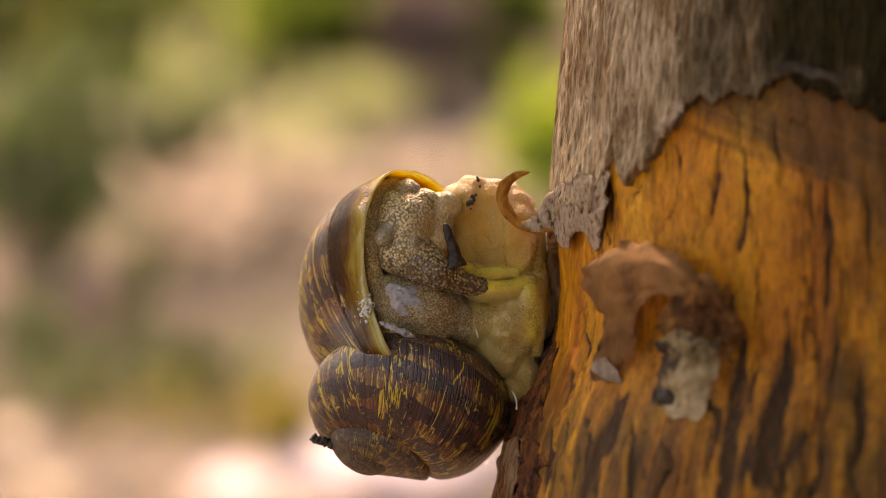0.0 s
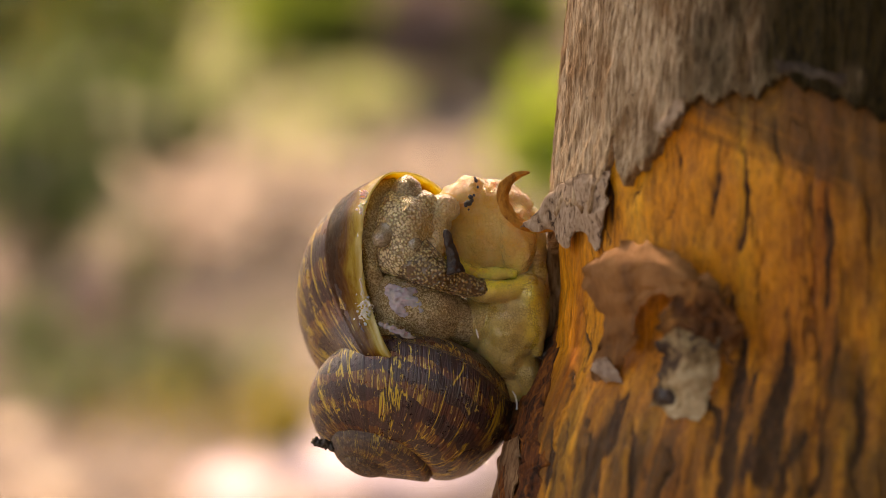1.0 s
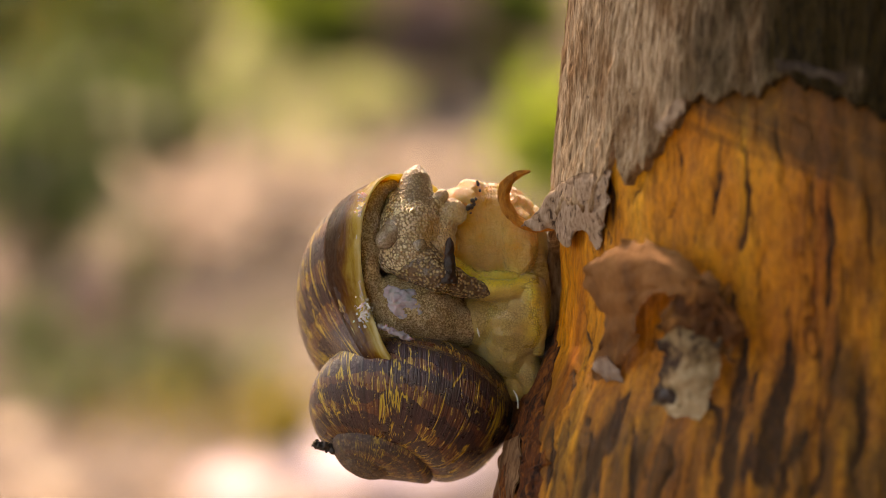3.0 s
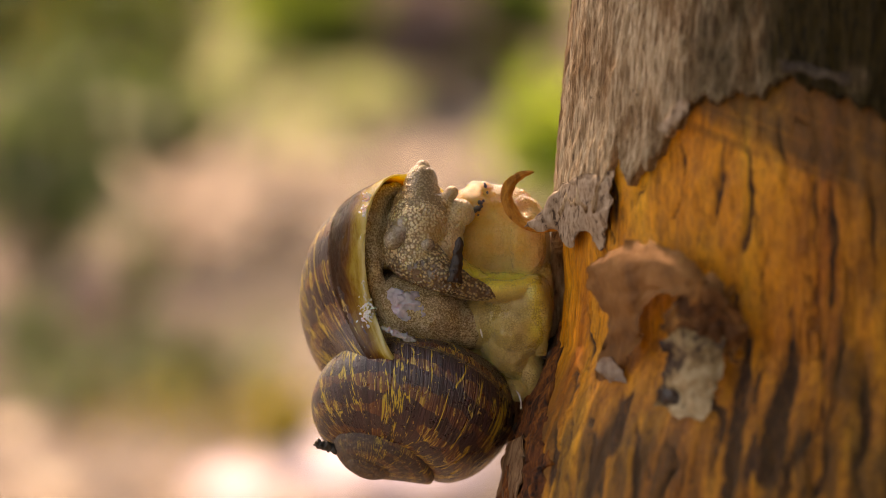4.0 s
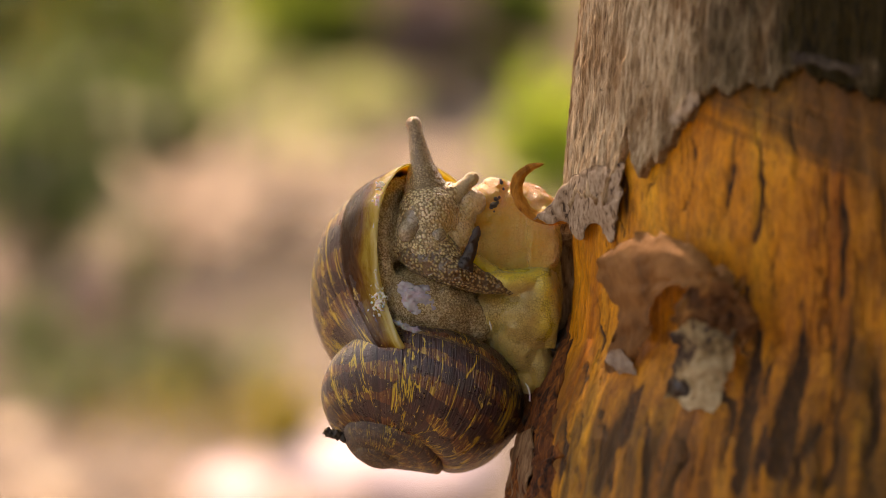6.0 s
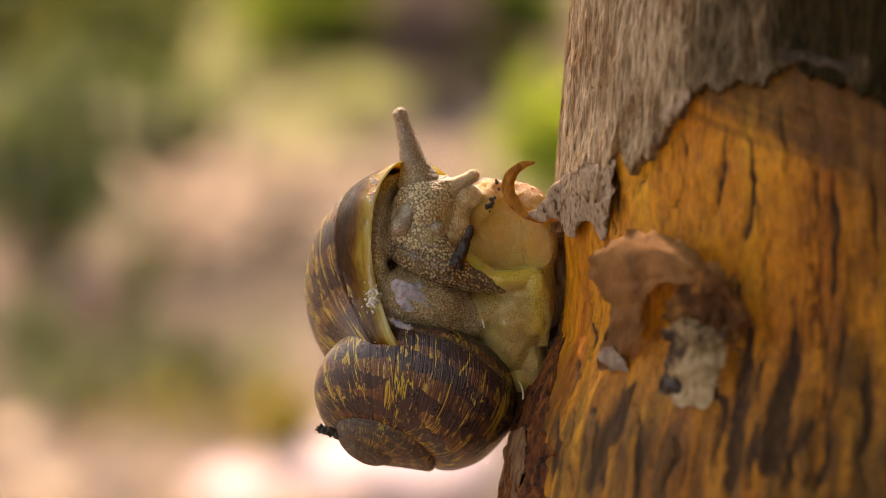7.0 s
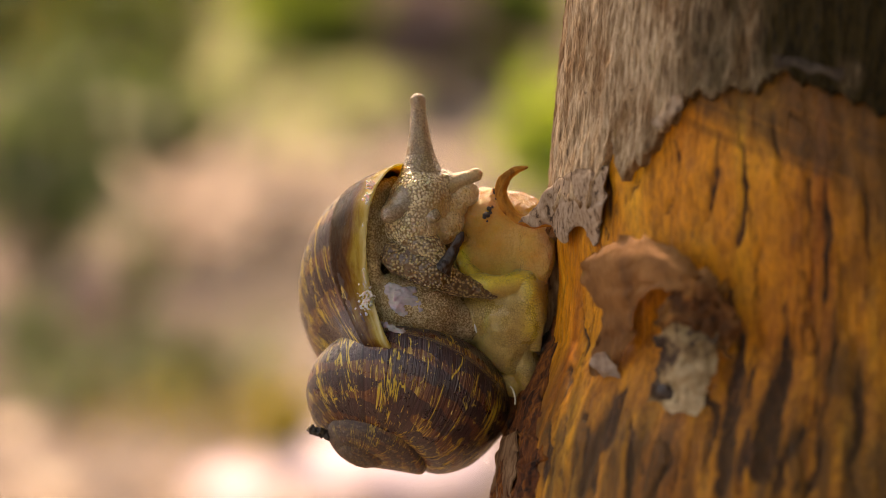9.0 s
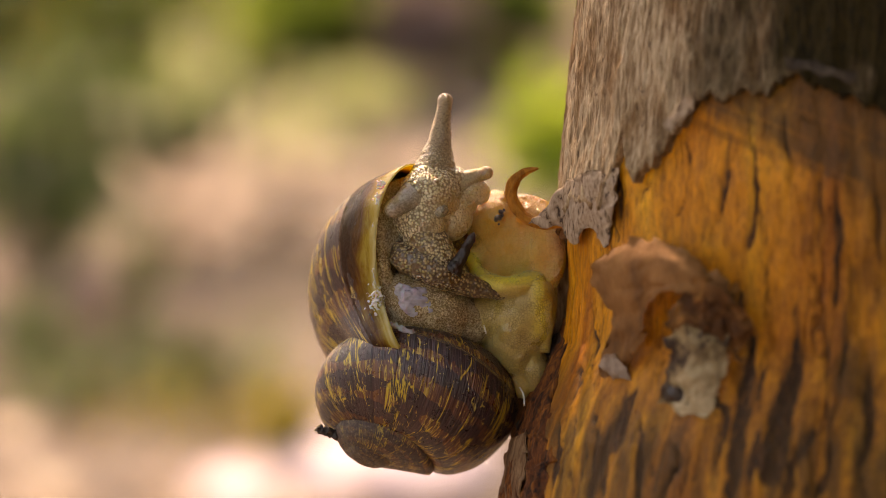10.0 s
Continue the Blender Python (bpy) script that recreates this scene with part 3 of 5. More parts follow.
PROFILE_X = [1340, 1160, 1075, 1055, 1037, 1020, 1008, 1000, 998, 1003, 994, 952, 922, 896, 880, 830, 750, 630]


def radius(py):
    return AXIS - np.interp(py, PROFILE_Y, PROFILE_X)


def trunk_at(alpha, py, off=0.0):
    """View-space place on the trunk: alpha 0 is the rim on the snail's side, pi/2 faces the camera; py counts down along the trunk."""
    r = radius(py) + off
    x, d = AXIS - r * np.cos(alpha), r * np.sin(alpha)
    return np.stack(np.broadcast_arrays((x - 784) * U, -d * U, (441 - py) * U), -1)


def on_trunk(px, py):
    """Angle and height on the trunk that show at a point of the view."""
    px, py = np.asarray(px, float), np.asarray(py, float)
    d = np.zeros(np.broadcast(px, py).shape)
    for _ in range(12):
        k = 1 - d / REACH
        yy = 441 - (441 - py) * k
        r = radius(yy)
        c = np.clip((AXIS - (784 + (px - 784) * k)) / r, -1, 1)
        d = 0.5 * d + 0.5 * r * np.sqrt(1 - c * c)
    return np.arccos(c), yy


FISSURES = [  # points on the view, width
    ([(1124, 680), (1098, 742), (1072, 810), (1046, 900)], 62), ([(1292, 735), (1288, 800), (1292, 890)], 22),
    ([(1418, 540), (1412, 660), (1365, 758), (1328, 850)], 34), ([(1430, 740), (1410, 822), (1380, 890)], 24),
    ([(1294, 175), (1290, 290), (1280, 350), (1250, 420)], 18), ([(1322, 240), (1342, 340), (1316, 440)], 18),
    ([(1390, 190), (1394, 320)], 14), ([(1500, 400), (1504, 560), (1490, 700)], 16), ([(1032, 470), (1022, 610)], 6),
    ([(1055, 540), (1040, 700)], 8), ([(1015, 690), (1000, 790), (990, 890)], 8), ([(1036, 770), (1028, 890)], 7),
    # the line from (1094, 300) also paints the shadow beside the torn bark
    ([(1004, 585), (990, 640), (968, 740), (938, 890)], 46), ([(1094, 300), (1090, 420)], 36), ([(1150, 320), (1130, 380)], 10),
    ([(1160, 740), (1150, 890)], 10), ([(1225, 800), (1228, 890)], 9), ([(1210, 330), (1180, 420)], 6), ([(1310, 560), (1330, 640), (1316, 700)], 26),
    ([(1550, 300), (1548, 600)], 12), ([(1180, 750), (1195, 820), (1170, 890)], 12), ([(1060, 690), (1048, 800), (1052, 890)], 9), ([(1258, 700), (1262, 790), (1245, 890)], 10),
    ([(1345, 340), (1360, 470), (1350, 560)], 9), ([(1455, 300), (1450, 480)], 10), ([(1210, 220), (1215, 320)], 7), ([(1460, 560), (1465, 700), (1450, 800)], 9), ([(1350, 600), (1345, 730)], 10), ([(1075, 440), (1064, 520)], 7), ([(1240, 390), (1236, 440)], 8), ([(1440, 830), (1425, 890)], 14), ([(1004, 690), (990, 790), (972, 890)], 22), ([(1404, 690), (1374, 790), (1336, 890)], 40), ([(1490, 660), (1474, 780), (1446, 890)], 22), ([(1540, 640), (1530, 890)], 26), ([(1300, 740), (1290, 890)], 34),
    ([(1300, 490), (1330, 600), (1312, 700), (1296, 800), (1302, 890)], 40), ([(1412, 520), (1406, 640), (1366, 760), (1318, 880)], 46), ([(1438, 740), (1416, 830), (1384, 895)], 34),
    ([(1112, 690), (1092, 760), (1062, 830), (1034, 900)], 76),
    ([(1018, 470), (1010, 560), (1012, 640)], 11), ([(1046, 520), (1053, 600), (1040, 700)], 12), ([(1064, 450), (1058, 540)], 10), ([(1028, 640), (1018, 760), (1012, 890)], 13), ([(1002, 700), (986, 800), (975, 890)], 14),
    ([(1142, 700), (1131, 800), (1120, 890)], 18), ([(1216, 760), (1206, 890)], 14), ([(1255, 650), (1275, 740), (1262, 890)], 16), ([(1474, 250), (1480, 420), (1468, 600)], 16)]


def seg_distance(p, a, b):
    ab = b - a
    t = np.clip(((p - a) @ ab) / (ab @ ab + 1e-9), 0, 1)
    return np.linalg.norm(p - (a + t[:, None] * ab), axis=1), t


def fissure_map(alpha, py):
    """How far each point of the trunk lies inside a dark fissure, 0 to 1."""
    r0 = 620.0
    p = np.stack([alpha.ravel() * r0, py.ravel()], -1)
    q = np.stack([p[:, 0] / 22, p[:, 1] / 60, 0 * p[:, 0]], -1)
    p = p + np.stack([7 * fbm(q, 4, 3), 18 * fbm(q, 3, 9)], -1)
    out = np.zeros(len(p))
    near = (np.abs(alpha.ravel() - 0.9) < 1.2) & (np.abs(py.ravel() - 450) < 560)
    pn = p[near]
    rough = 0.85 + 0.35 * fbm(np.stack([pn[:, 0] / 12, pn[:, 1] / 60, 0 * pn[:, 0]], -1), 3, 12)
    for line, w in FISSURES:
        a, y = on_trunk([q[0] for q in line], [q[1] for q in line])
        pts = np.stack([a * r0, y], -1)
        for i in range(len(pts) - 1):
            d, t = seg_distance(pn, pts[i], pts[i + 1])
            d = d + 0.45 * w * np.abs(2 * (i + t) / (len(pts) - 1) - 1) ** 2
            out[near] = np.maximum(out[near], np.clip((w * 0.72 * rough - d) / (w * 0.45 + 2), 0, 1))
    # rusty streaks thicken downwards, painting the light's falloff on the lower trunk
    low = fbm(np.stack([pn[:, 0] / 26, pn[:, 1] / 420, 0 * pn[:, 0]], -1), 4, 19)
    out[near] = np.maximum(out[near], np.clip((low - 0.10) * 1.6, 0, 0.5) * np.clip((pn[:, 1] - 600) / 160, 0, 1))
    # further streaks where no view reaches
    s = fbm(np.stack([p[:, 0] / 60, p[:, 1] / 420, 0 * p[:, 0]], -1), 3, 44)
    out[~near] = np.clip((s[~near] - 0.28) * 6, 0, 1)
    return out.reshape(alpha.shape)


def trunk_relief(alpha, py):
    a = alpha * 620
    q = np.stack([620 * np.cos(alpha) / 150, 620 * np.sin(alpha) / 150, py / 500], -1)
    e = np.stack([620 * np.cos(alpha) / 26, 620 * np.sin(alpha) / 26, py / 120], -1)
    return 5 * fbm(q, 3, 21) + 2.5 * fbm(e, 3, 22)


def moss_shade_map(alpha, py, soft=0.34):
    """Mossy bark and painted light falloff past a trunk line, 0 to 1."""
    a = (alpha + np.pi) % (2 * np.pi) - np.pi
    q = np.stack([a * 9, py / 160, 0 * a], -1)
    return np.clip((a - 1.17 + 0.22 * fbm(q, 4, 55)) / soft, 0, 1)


def edge_line(px):
    """Height of the ragged lower edge of the grey bark, by its place across the view."""
    xs = [900, 985, 996, 1002, 1012, 1030, 1042, 1052, 1066, 1082, 1088, 1094, 1110, 1124, 1136, 1152, 1168, 1184, 1190, 1200, 1216, 1228, 1242, 1262, 1282, 1304, 1322,
          1340, 1356, 1376, 1392, 1420, 1450, 1500, 1540, 1600, 1700, 1900]
    ys = [640, 640, 590, 450, 370, 372, 352, 352, 360, 360, 320, 296, 236, 300, 318, 290, 288, 268, 236, 224, 212, 186, 170, 162, 176, 166, 150, 158, 166, 140, 124, 132,
          150, 172, 190, 210, 170, 160]
    return np.interp(px, xs, ys)


def build_trunk():
    base_py = 441 + HEIGHT / math.cos(radians(PITCH)) / U + 900
    base = np.array([(AXIS - 784) * U, 0, (441 - base_py + 900) * U])
    root = FRAME @ Matrix.Translation(base)
    ob = holder("tree_trunk", root)
    # peeled orange wood and inner bark
    al = np.concatenate([np.linspace(-0.35, 1.75, 300), np.linspace(1.78, 2 * np.pi - 0.35, 60, endpoint=False)])
    py = np.concatenate([np.linspace(-14000, -700, 50), np.linspace(-600, -60, 30), np.linspace(-50, 935, 300), np.linspace(945, 1600, 40), np.linspace(1680, base_py, 70)])
    aa, yy = np.meshgrid(al, py, indexing="ij")
    dark = fissure_map(aa, yy)
    off = trunk_relief(aa, yy) - 7 * dark + 1.6 * fbm(np.stack([aa * 40, yy / 40, 0 * aa], -1), 4, 71)
    v = trunk_at(aa, yy, off)
    streaks = fbm(np.stack([aa * 34 + 0.5 * vnoise(np.stack([aa * 6, yy / 120, 0 * aa], -1), 57), yy / 420, 0 * aa], -1), 4, 58)
    # colour turns darker and streaky towards the lower trunk
    low_dark = np.clip((yy - 570) / 180, 0, 1) * np.clip((1300 - yy) / 150, 0, 1) * np.clip(0.72 + 0.6 * streaks, 0, 1)
    # shade is painted on the right side and below the grey bark's edge
    solid("inner_bark", v, grid_faces(len(al), len(py), True)[:, ::-1], M_INNER, ob, "peeled orange inner bark with dark fissures", base, attr={"fissure": dark, "moss_shade": np.maximum(0.92 * low_dark, moss_shade_map(aa - 0.05 + 0.74 * np.clip((330 - yy) / 180, 0, 1) + 0.14 * np.clip((yy - 700) / 150, 0, 1), yy, 0.28) * 0.94)})
    # grey outer bark above a ragged edge
    al = np.concatenate([np.linspace(-0.5, 1.75, 420), np.linspace(1.78, 2 * np.pi - 0.5, 50, endpoint=False)])
    v01 = np.concatenate([[0, 0, 0], np.linspace(0.0, 0.04, 120) ** 1.0 + 0.0004, np.linspace(0.046, 1, 60)])
    px_of = lambda a: 784 + (AXIS - radius(300) * np.cos(a) - 784) / (1 - radius(300) * np.sin(a) / REACH)
    wrapped = (al + np.pi) % (2 * np.pi) - np.pi
    e = edge_line(np.where(wrapped < 0, 940, px_of(np.clip(wrapped, 0, 1.9))))
    e = np.where(wrapped < -0.05, 700 + 120 * fbm(np.stack([wrapped * 4, 0 * al, 0 * al], -1), 3, 61), e)
    e = np.where(wrapped > 1.75, 300 + 240 * fbm(np.stack([wrapped * 3, 0 * al, 0 * al], -1), 3, 62), e)
    _, ey = on_trunk(np.clip(px_of(np.clip(wrapped, 0, 1.9)), 990, 2000), e)
    ey = np.where((wrapped < 0) | (wrapped > 1.75), e, ey)
    ey = ey + 9 * fbm(np.stack([al * 70, 0 * al, 0 * al], -1), 3, 63)
    top = -14000.0
    aa, vv = np.meshgrid(al, v01, indexing="ij")
    yy = ey[:, None] * (1 - vv) + top * vv
    up = ey[:, None] - yy
    rough = fbm(np.stack([aa * 620 / 11, yy / 34, 0 * aa], -1), 4, 81)
    off = trunk_relief(aa, yy) + 13 + 3.0 * rough + 10 * np.exp(-up / 25) * (0.6 + 0.8 * vnoise(np.stack([aa * 14, 0 * aa, 0 * aa], -1), 64))
    off[:, 0] = trunk_relief(aa, yy)[:, 0] - 14
    off[:, 1] = off[:, 3] - 8
    off[:, 2] = off[:, 3] - 3
    v = trunk_at(aa, yy, off)
    # the bark's dark side is part moss, part painted light falloff
    solid("outer_bark", v, grid_faces(len(al), len(v01), True), M_OUTER, ob, "grey-brown weathered outer bark with a ragged edge", base, attr={"moss_shade": moss_shade_map(aa + 0.48, yy, 0.44)})
    build_crown(ob, base)
    shading_shoot(ob, base, 7800, -6500, 6500, 5200, 2600, 92, (2000, -9000, 200), 0.07)
    tagged(ob, "tree trunk with orange peeled wood and grey bark", "tree")
    return ob, base


def shading_shoot(ob, base, px, py, d, spread, leaves, seed, root, leaf):
    """Unseen leafy shoot added to shade the trunk, its middle in plan units."""
    rng = np.random.default_rng(seed)
    c = np.array([(px - 784) * U, -d * U, (441 - py) * U])
    r = np.array([(root[0] - 784) * U, -root[2] * U, (441 - root[1]) * U])
    r2 = spread * U
    pieces = [stem_mesh(r, 0.5 * (r + c) + np.array([0, 0, 0.01]), 0.006, 0.004), stem_mesh(0.5 * (r + c) + np.array([0, 0, 0.01]), c, 0.004, 0.002)]
    tips = c + rng.normal(size=(14, 3)) * r2 * 0.5
    pieces += [stem_mesh(c, q, 0.002, 0.0008) for q in tips]
    v, f = joined(pieces)
    shoot = solid("unseen_shoot", v, f, M_STEM, ob, "unseen leafy shoot added to shade the trunk", base)
    p = tips[rng.integers(0, 14, leaves)] + rng.normal(size=(leaves, 3)) * r2 * 0.35
    nrm = rng.normal(size=(leaves, 3))
    nrm /= np.linalg.norm(nrm, axis=1)[:, None]
    v, f = leaf_cloud(p, nrm, rng.uniform(0.7, 1.3, leaves) * leaf, rng, 0.5)
    tagged(solid("foliage", v, f, M_SHADE, shoot, "dark leaves of the unseen shading shoot", base, smooth=False), kind="stuff")


def build_woods():
    """Unseen bushes all round the clearing, added to dim the horizon light."""
    rng = np.random.default_rng(15)
    n = 16000
    a = rng.uniform(0, 2 * np.pi, n)
    r = rng.uniform(9.5, 15, n)
    lump = 2.4 + 1.3 * vnoise(np.stack([np.cos(a) * 6, np.sin(a) * 6, 0 * a], -1), 3)
    z = rng.uniform(0.02, 1, n) ** 0.8 * lump
    nrm = rng.normal(size=(n, 3))
    nrm /= np.linalg.norm(nrm, axis=1)[:, None]
    v, f = leaf_cloud(np.stack([r * np.cos(a), r * np.sin(a), z], -1), nrm, rng.uniform(0.25, 0.5, n), rng, 0.5)
    tagged(solid("unseen_woods", v, f, M_WOODS, smooth=False), "unseen green bushes added round the clearing to dim horizon light", "woods", kind="stuff")


def build_crown(ob, base):
    """Unseen limbs and a loose leafy crown added high over the snail for shade."""
    rng = np.random.default_rng(77)
    inv = FRAME.inverted()
    def view(p):
        return np.array([inv @ Vector(q) for q in np.atleast_2d(p)])
    top = np.array([0.055, 0.17, 1.5])
    ends = []
    for i in range(9):
        a = i * 2.4
        end = top + np.array([0.62 * math.cos(a), 0.62 * math.sin(a), rng.uniform(0.25, 0.75)])
        mid = 0.5 * (top + end) + np.array([0, 0, -0.05])
        lv, lf = joined([stem_mesh(view(top)[0], view(mid)[0], 0.02, 0.013, 8), stem_mesh(view(mid)[0], view(end)[0], 0.013, 0.005, 8)])
        solid("limb", lv, lf, M_OUTER, ob, "", base)
        ends += [mid, end, 0.5 * (mid + end)]
    ends = np.array(ends)
    n = 3600
    p = ends[rng.integers(0, len(ends), n)] + rng.normal(size=(n, 3)) * np.array([0.22, 0.22, 0.15])
    nrm = rng.normal(size=(n, 3)) + np.array([0, 0, 0.8])
    nrm /= np.linalg.norm(nrm, axis=1)[:, None]
    v, f = leaf_cloud(p, nrm, rng.uniform(0.7, 1.3, n) * 0.10, rng, 0.4)
    tagged(solid("crown", view(v), f, M_LEAF, ob, "unseen loose crown of narrow green leaves added for shade", base, smooth=False), kind="stuff")


def sheet(rows, mat, name, parent, origin, label, thick=5.0, n=36, seed=0, ragged=4.0, wave=3.0, smooth=True):
    """A thin curled sheet of bark: rows of (px, py, d) control points, made smooth, ragged and given thickness."""
    c = np.asarray(rows, float)
    s, t = np.linspace(0, 1, c.shape[0]), np.linspace(0, 1, c.shape[1])
    f = np.linspace(0, 1, n)
    a = np.stack([np.stack([smooth_line(t, c[i, :, k], f) for i in range(c.shape[0])]) for k in range(3)], -1)
    g = np.stack([np.stack([smooth_line(s, a[:, j, k], f) for j in range(n)], 1) for k in range(3)], -1)
    uu, vv = np.meshgrid(f, f, indexing="ij")
    rim = np.maximum(np.abs(uu - 0.5), np.abs(vv - 0.5)) * 2
    q = np.stack([g[..., 0] / 22, g[..., 1] / 22, 0 * uu + seed], -1)
    g[..., 0] += ragged * rim ** 3 * fbm(q, 3, seed + 1)
    g[..., 1] += ragged * rim ** 3 * fbm(q, 3, seed + 2)
    g[..., 2] += wave * fbm(q * 0.8, 3, seed + 3)
    du, dv = np.gradient(g, axis=0), np.gradient(g, axis=1)
    nn = np.cross(du, dv)
    nn /= np.linalg.norm(nn, axis=-1)[..., None] + 1e-9
    h = thick * (1 - 0.7 * rim ** 6)[..., None]
    p = np.concatenate([(g + nn * h / 2).reshape(-1, 3), (g - nn * h / 2).reshape(-1, 3)])
    fa = grid_faces(n, n)
    fb = fa[:, ::-1] + n * n
    ring = [i * n for i in range(n)] + [(n - 1) * n + j for j in range(1, n)] + [i * n + n - 1 for i in range(n - 2, -1, -1)] + list(range(n - 2, 0, -1))
    rim_f = [[ring[i], ring[(i + 1) % len(ring)], ring[(i + 1) % len(ring)] + n * n, ring[i] + n * n] for i in range(len(ring))]
    return solid(name, plan(p[:, 0], p[:, 1], p[:, 2]), fa.tolist() + fb.tolist() + rim_f, mat, parent, label, origin)


def build_bark_flakes(ob, base):
    # a strip that peels off the rim and curls up towards the snail
    path = [(1030, 375, 150), (992, 390, 96), (958, 394, 84), (930, 384, 80), (911, 362, 76), (904, 338, 74), (911, 317, 76), (930, 302, 78), (952, 296, 80)]
    half = [12, 11, 10, 10, 11, 11, 10, 7, 2]
    pc = np.array(path, float)
    s = np.linspace(0, 1, len(pc))
    f = np.linspace(0, 1, 60)
    c = np.stack([smooth_line(s, pc[:, k], f) for k in range(3)], -1)
    h = smooth_line(s, np.array(half, float), f)
    tan = np.gradient(c, axis=0)
    nor = np.stack([-tan[:, 1], tan[:, 0], 0 * f], -1)
    nor /= np.linalg.norm(nor, axis=1)[:, None]
    w = np.linspace(-1, 1, 15)
    dep = 16 * np.cos(w[None] * 1.4) * np.clip(1.2 - f, 0.3, 1)[:, None]
    jag = 1 + 0.12 * vnoise(np.stack([f * 22, 0 * f, 0 * f], -1), 5)
    g = c[:, None] + nor[:, None] * (w[None, :, None] * (h * jag)[:, None, None])
    g[..., 2] += dep * np.where(w > 0, 1, 0.7)[None] + 2 * fbm(g / 14, 3, 7)
    n, m = g.shape[:2]
    back = g.copy()
    back[..., 2] -= 7
    p = np.concatenate([g.reshape(-1, 3), back.reshape(-1, 3)])
    fa = grid_faces(n, m)
    ring = [i * m for i in range(n)] + [(n - 1) * m + j for j in range(1, m)] + [i * m + m - 1 for i in range(n - 2, -1, -1)] + list(range(m - 2, 0, -1))
    rim = [[ring[i], ring[(i + 1) % len(ring)], ring[(i + 1) % len(ring)] + n * m, ring[i] + n * m] for i in range(len(ring))]
    solid("bark_curl", plan(p[:, 0], p[:, 1], p[:, 2]), fa.tolist() + (fa[:, ::-1] + n * m).tolist() + rim, M_CURL, ob, "thin strip of orange bark curling off", base)
    # papery flakes hanging in front of the peeled wood
    sheet([[(1062, 650, 330), (1084, 565, 350), (1052, 485, 332), (1082, 434, 362), (1150, 420, 442), (1225, 452, 512), (1292, 498, 556)],
           [(1086, 664, 348), (1112, 585, 390), (1094, 505, 388), (1120, 466, 436), (1172, 458, 500), (1236, 486, 556), (1290, 522, 574)],
           [(1108, 664, 360), (1136, 602, 412), (1146, 548, 438), (1172, 514, 488), (1196, 508, 530), (1242, 514, 556), (1284, 540, 562)]],
          M_FLAKE, "bark_flake", ob, base, "soft brown papery bark flake arching off the wood", 4, 64, 3, 10, 6)
    sheet([[(1060, 634, 338), (1092, 622, 372)], [(1066, 652, 342), (1106, 646, 378)], [(1078, 668, 346), (1118, 670, 378)]],
          M_LILAC, "flake_tip", ob, base, "pale lilac weathered tip of a bark flake", 3, 24, 6, 9, 4)
    sheet([[(1188, 590, 512), (1236, 580, 545), (1292, 588, 552)], [(1180, 632, 502), (1238, 622, 548), (1288, 640, 545)], [(1172, 676, 492), (1226, 684, 532), (1266, 690, 536)],
           [(1170, 704, 487), (1216, 726, 516), (1248, 736, 524)]], M_PALE, "bark_flake", ob, base, "pale grey bark flake with dark specks", 5, 56, 9, 12, 6)
    # a black sheet paints the shaded crease of the pale flake
    sheet([[(1174, 676, 502), (1204, 682, 524)], [(1174, 694, 500), (1206, 704, 524)], [(1184, 708, 500), (1200, 712, 516)]], M_DARK, "dark_bark_patch", ob, base, "black sheet painting the shaded crease in the pale flake", 3, 20, 10, 12, 3)
    sheet([[(1184, 540, 508), (1220, 506, 540), (1265, 500, 560), (1310, 518, 560)], [(1192, 566, 510), (1236, 545, 545), (1280, 550, 555), (1318, 590, 555)], [(1202, 600, 515), (1240, 592, 542), (1285, 605, 550), (1324, 640, 548)]],
          M_RUST, "dark_bark_patch", ob, base, "rusty dark hollow of torn bark", 4, 44, 12, 22, 12)
    # pale bits lifting along the ragged edge of the grey bark
    sheet([[(1204, 178, 492), (1234, 176, 512)], [(1186, 198, 484), (1222, 196, 508)], [(1172, 220, 472), (1196, 222, 490)]], M_TIP, "bark_tip", ob, base, "pale lifted tip of grey bark", 4, 24, 31, 8, 4)
    sheet([[(1384, 98, 596), (1440, 104, 616), (1512, 122, 626)], [(1390, 116, 600), (1440, 122, 620), (1506, 142, 628)]], M_DIM, "bark_tip", ob, base, "dull lifted strip of dark bark", 4, 30, 33, 8, 5)
    # torn speckled tips where the grey bark lifts
    sheet([[(962, 372, 110), (985, 338, 140), (1005, 314, 166), (1025, 304, 206), (1045, 298, 246), (1070, 294, 286), (1092, 292, 320)],
           [(944, 385, 104), (970, 376, 128), (995, 368, 148), (1018, 364, 192), (1045, 358, 246), (1070, 356, 286), (1090, 352, 316)],
           [(934, 392, 100), (962, 402, 118), (992, 400, 138), (1018, 432, 196), (1042, 400, 228), (1073, 434, 276), (1082, 392, 302)]],
          M_TIP, "bark_tip", ob, base, "torn speckled grey bark tip", 6, 64, 15, 7, 3.5)
    # dark red ridge down the rim of the trunk
    al, py = np.meshgrid(np.linspace(-0.3, 1.0, 70), np.linspace(560, 1010, 150), indexing="ij")
    al = np.where(al > 0, al * np.interp(py, [560, 640, 760, 1010], [0.06, 0.20, 0.36, 0.50]), al)
    wedge = np.interp(py, [560, 640, 760, 1010], [0.06, 0.20, 0.36, 0.50])
    q = np.stack([al * 620 / 16, py / 44, 0 * al], -1)
    al = al + 0.035 * fbm(np.stack([0 * al, py / 30, 0 * al], -1), 3, 95)
    rim = np.minimum(np.minimum((al + 0.3) / 0.1, (wedge - 0.02 - al) / 0.07), np.minimum((py - 560) / 60, (1010 - py) / 40))
